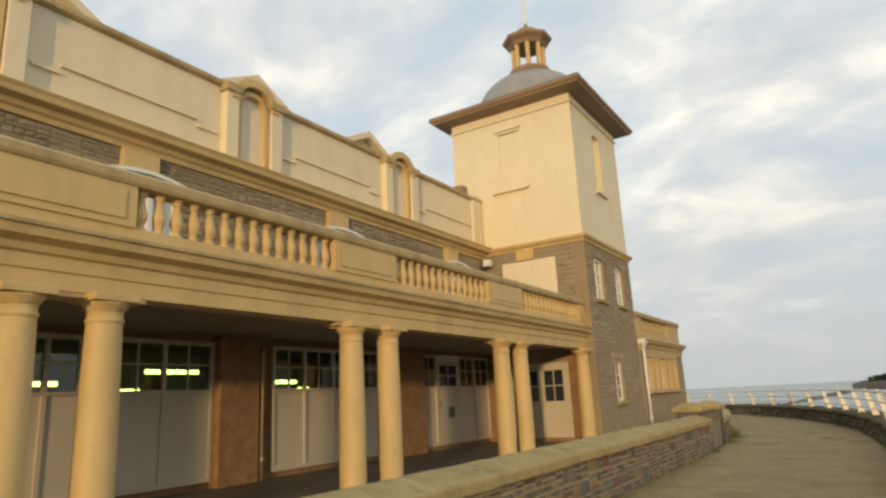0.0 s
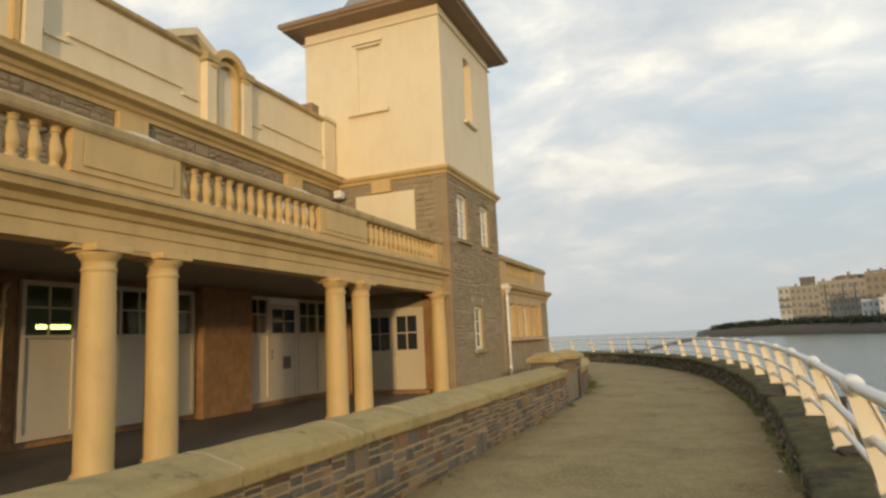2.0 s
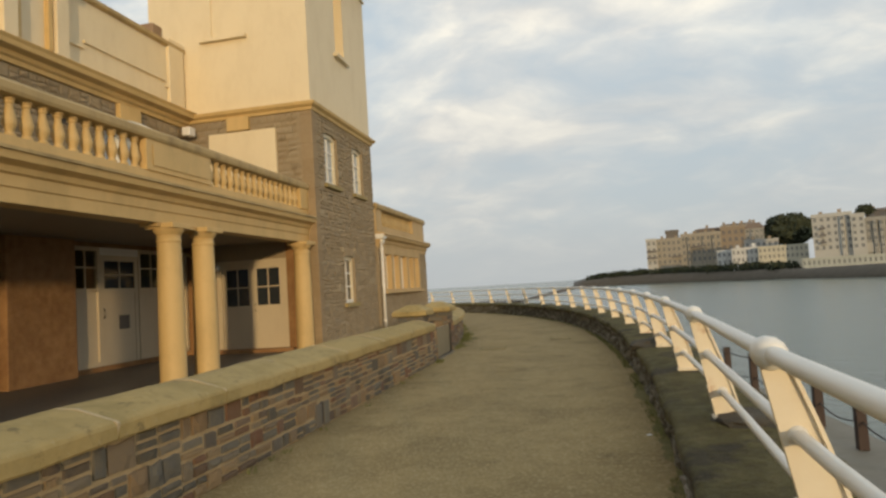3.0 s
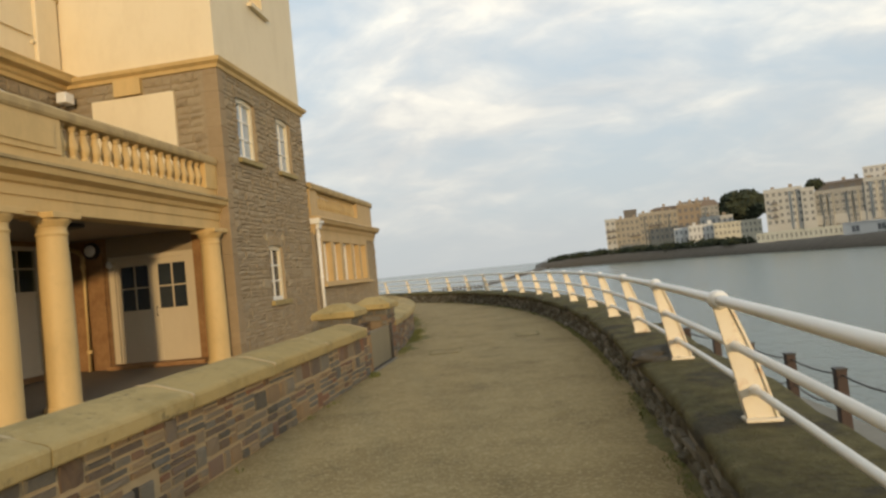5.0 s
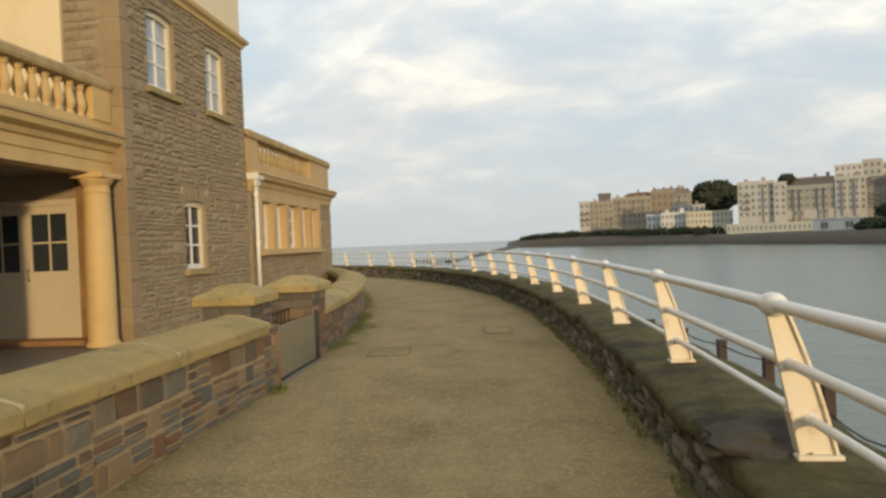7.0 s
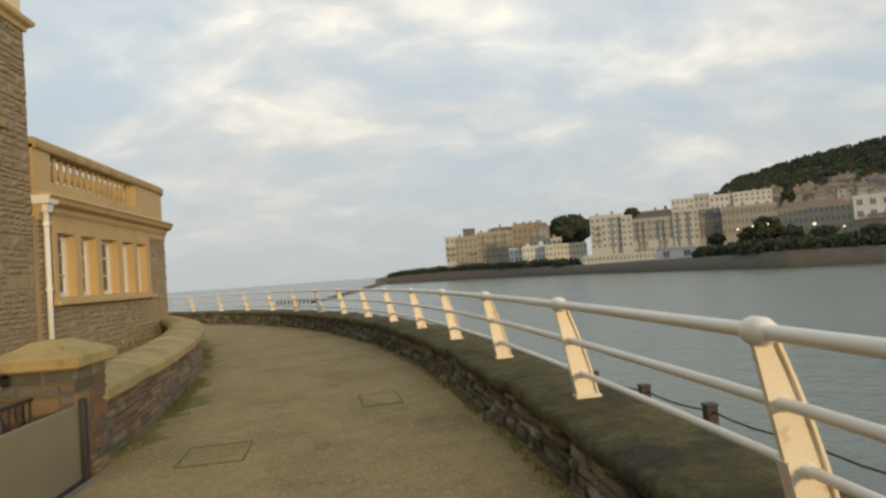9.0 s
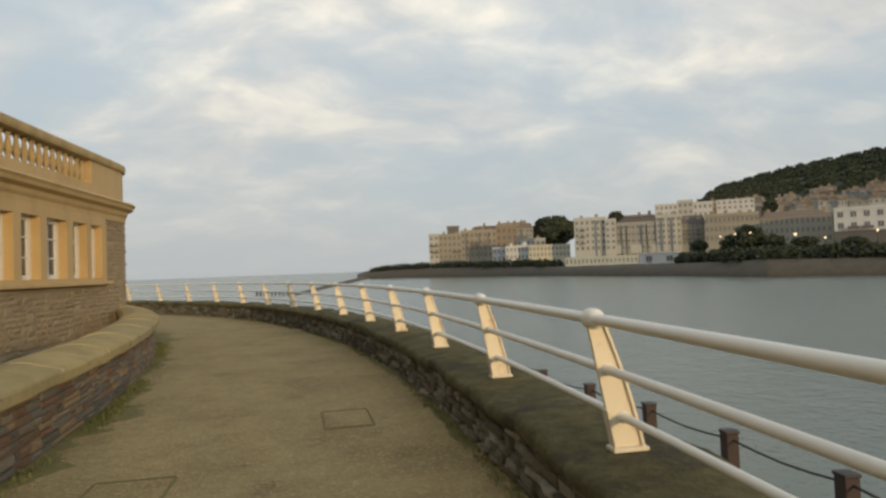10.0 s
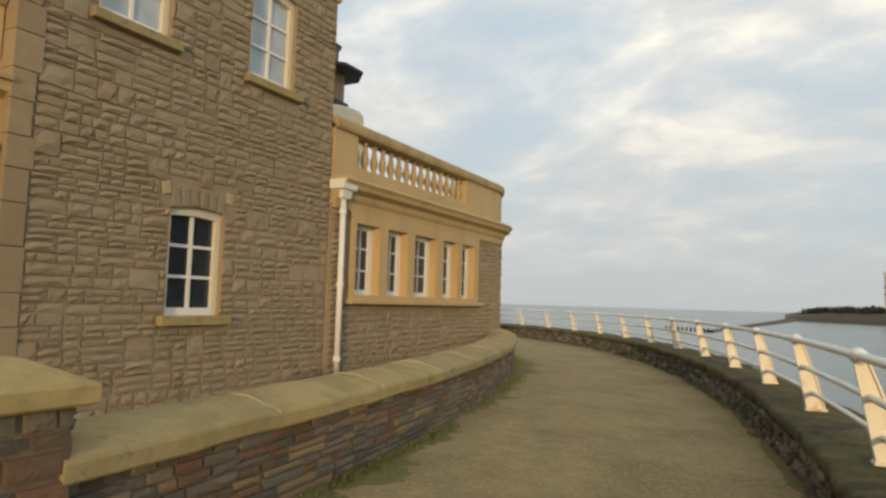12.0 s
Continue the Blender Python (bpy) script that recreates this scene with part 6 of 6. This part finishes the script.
rects = courses(TX2 + 0.1, TX - 0.3, 0.0, 5.88, (0.11, 0.19), (0.18, 0.5), [(-10.95, -6.9, -0.1, 2.9), (-9.3, -7.42, 2.9, 5.54), (-8.76, -8.12, 5.5, 5.9), (-11, -9.9, 2.9, 6)], joint=0.004)
lay(tower, TOWER_STONE, lambda u, v: facing(u, TY + 0.022, v, 1, 0), rects, 0.03, 0)
# flat arch over the ground window, with two pale springers
ang = np.linspace(-1, 1, 8)
for t in ang:
    yc = (GW[0] + GW[1]) / 2 + t * 0.46
    pale = abs(t) == 1
    m = facing(TX - 0.022, yc, GW[3] + (0.11 - 0.05 * t * t if not pale else 0.17), 0, 1) @ Matrix.Rotation(-t * 0.22, 4, "Z") @ Matrix.Diagonal((0.115, 0.24 if not pale else 0.17, 0.03, 1))
    me = bpy.data.meshes.new("voussoir")
    me.from_pydata(BLOCKS[3][0], [], BLOCKS[3][1])
    me.materials.append(PALE_MORTAR if pale else TOWER_STONE)
    ob = new("voussoir", me)
    ob.parent, ob.matrix_parent_inverse, ob.matrix_basis = tower, Matrix.Translation(tower.location).inverted(), m

# wall of the hall above the terrace
rects = trim(snecked(-2.0, TY, 3.9, 5.74, (0.13, 0.24), (0.18, 0.5), 0.006, 0.5, 0.1), [(a - 0.02, b + 0.02, 3.3, 5.2) for a, b in WINS] + [((a + b) / 2 - 0.4, (a + b) / 2 + 0.32, 5.3, 5.8) for a, b in WINS])
lay(main, TOWER_STONE, lambda u, v: facing(MX - 0.002, u, v, 0, 1), rects, 0.03, 0)

# wing, straight part and rounded corner
rects = trim(snecked(TY2 + 0.02, EY - R, 0.0, 2.66, (0.13, 0.24), (0.18, 0.5), 0.004, 0.45, 0.1), [(23.34, 28.16, 1.2, 2.7)])
rects.sort(key=lambda r: r[1])
lay(wing, TOWER_STONE, lambda u, v: facing(EX - 0.02, u, v, 0, 1), rects, 0.03, 160)
arc = R * (math.pi / 2 - 0.12)


def on_corner(u, v):
    a = 0.12 + u / R
    return facing(EX - R + (R - 0.02) * math.cos(a), EY - R + (R - 0.02) * math.sin(a), v, -math.sin(a), math.cos(a))


lay(wing, TOWER_STONE, on_corner, courses(0, arc * 0.9, 0.0, 2.66, (0.11, 0.18), (0.18, 0.32), joint=0.004), 0.03, 0)

# path wall: nearest stretch first
rects = snecked(-1.0, 14.8, 0.0, 0.565)
rects = [r for r in rects if abs(r[0] - 9.87) > 0.03 + r[2] / 2 or r[1] - r[3] / 2 > 0.25]
rects.sort(key=lambda r: abs(r[0] - 10.5))
lay(wall_a, WALL_STONE, lambda u, v: facing(FX - 0.018, u, v, 0, 1), rects, 0.022, 300)
# Solid dark plate; its colour imitates the shade inside a drain opening.
bm = box(FX - 0.016, FX - 0.006, 9.845, 9.895, 0.03, 0.245)
wc(part("weep_slot", bm, IRON, label="dark plate imitating a shaded drain slot at the wall foot"), wall_a)
for ya, yb in ((9.70, 9.843), (9.897, 10.03)):
    wc(part("stone", box(FX - 0.018, FX + 0.006, ya, yb, 0.01, 0.24, bevel=0.008), WALL_STONE), wall_a)
rects = snecked(0, 14.9, 0.0, 0.495, (0.09, 0.17), (0.16, 0.5), joint=0.007, sliver=0.85)
fine = rail_line(5.25, 20.5, 0.05, OFF)


def on_curve(line, shift, flip):
    def place(u, v):
        _, x, y, h = line[min(int(u / 0.05), len(line) - 1)]
        x, y = x + shift * math.cos(h), y + shift * math.sin(h)
        return facing(x, y, v, math.sin(h), -math.cos(h)) if flip else facing(x, y, v, -math.sin(h), math.cos(h))
    return place


rects.sort(key=lambda r: r[0])
lay(wall_b, WALL_STONE, on_curve(fine, -0.018, False), rects, 0.026, 290)
# end of the path wall and the gate piers
rects = courses(FX - 0.4, FX - 0.03, 0.0, 0.56, (0.08, 0.12), (0.1, 0.2), joint=0.004)
lay(wall_a, WALL_STONE, lambda u, v: facing(-u + 2 * FX - 0.43, 14.8 - 0.002, v, -1, 0), rects, 0.02, 30)
lay(wall_a, WALL_STONE, lambda u, v: facing(FX - 0.042, u, v, 0, 1), courses(14.82, 15.18, 0.0, 0.6, (0.08, 0.13), (0.12, 0.3), joint=0.004), 0.03, 20)
for p, (px, py, w, h) in zip(pier_obs, PIERS):
    for k in range(4):
        a = k * math.pi / 2
        c, s = math.cos(a), math.sin(a)
        lay(p, WALL_STONE, lambda u, v, c=c, s=s, w=w: facing(s * (w / 2 - 0.018) + u * c, -c * (w / 2 - 0.018) + u * s, v, c, s), courses(-w / 2, w / 2, 0.0, h, (0.06, 0.15), (0.12, 0.34), joint=0.008, tall=0.3), 0.026, 40, local=True)

# sea wall, side of the path
sea_line = rail_line(-12, 34, 0.05, 0)
rects = courses(0, 45.5, 0.0, 0.355, (0.05, 0.13), (0.07, 0.34), joint=0.0, tall=0.3)
rects.sort(key=lambda r: abs(r[0] - 16))
lay(sea_wall, SEA_STONE, on_curve(sea_line, -0.198, True), rects, 0.06, 300)

# bare boulders where the moss has come off the wall top
for x, y, rx, ry, rz, turn in ((0.48, 11.86, 0.26, 0.2, 0.10, 8), (0.56, 7.7, 0.17, 0.2, 0.06, 30)):
    bm = bmesh.new()
    bmesh.ops.create_icosphere(bm, subdivisions=3, radius=1.0)
    for v in bm.verts:
        v.co *= 1 + 0.35 * noise.noise(v.co * 1.8 + Vector((x * 9, y, 0))) + 0.22 * noise.noise(v.co * 4.5)
        v.co = Vector((v.co.x * rx, v.co.y * ry, v.co.z * rz))
    ob = part("bare_stone", bm, BARE_STONE, label="dark bare stone in the wall top")
    wc(ob, sea_wall)
    ob.matrix_basis = pose(x, y, 0.455, 0, 0, turn)

# rounded stone corners that give the tower windows their segmental heads
for y0, y1, z1, drop in ((GW[0], GW[1], GW[3], 0.035), (UW1[0], UW1[1], UW1[3], 0.06), (UW2[0], UW2[1], UW2[3], 0.06)):
    yc, hw = (y0 + y1) / 2, (y1 - y0) / 2
    for sgn in (-1, 1):
        bm = bmesh.new()
        pts = [(yc + sgn * hw, z1 + 0.004)] + [(yc + sgn * hw * t, z1 - drop * t ** 2) for t in (1.0, 0.85, 0.7, 0.5, 0.3, 0.15)] + [(yc + sgn * hw * 0.15, z1 + 0.004)]
        f0, f1 = [bm.verts.new((TX - 0.004, y, z)) for y, z in pts], [bm.verts.new((TX - 0.073, y, z)) for y, z in pts]
        bm.faces.new(f0), bm.faces.new(f1[::-1])
        for i in range(len(pts)):
            j = (i + 1) % len(pts)
            bm.faces.new((f0[i], f0[j], f1[j], f1[i]))
        wc(part("arch_stone", bm, TOWER_STONE), tower)
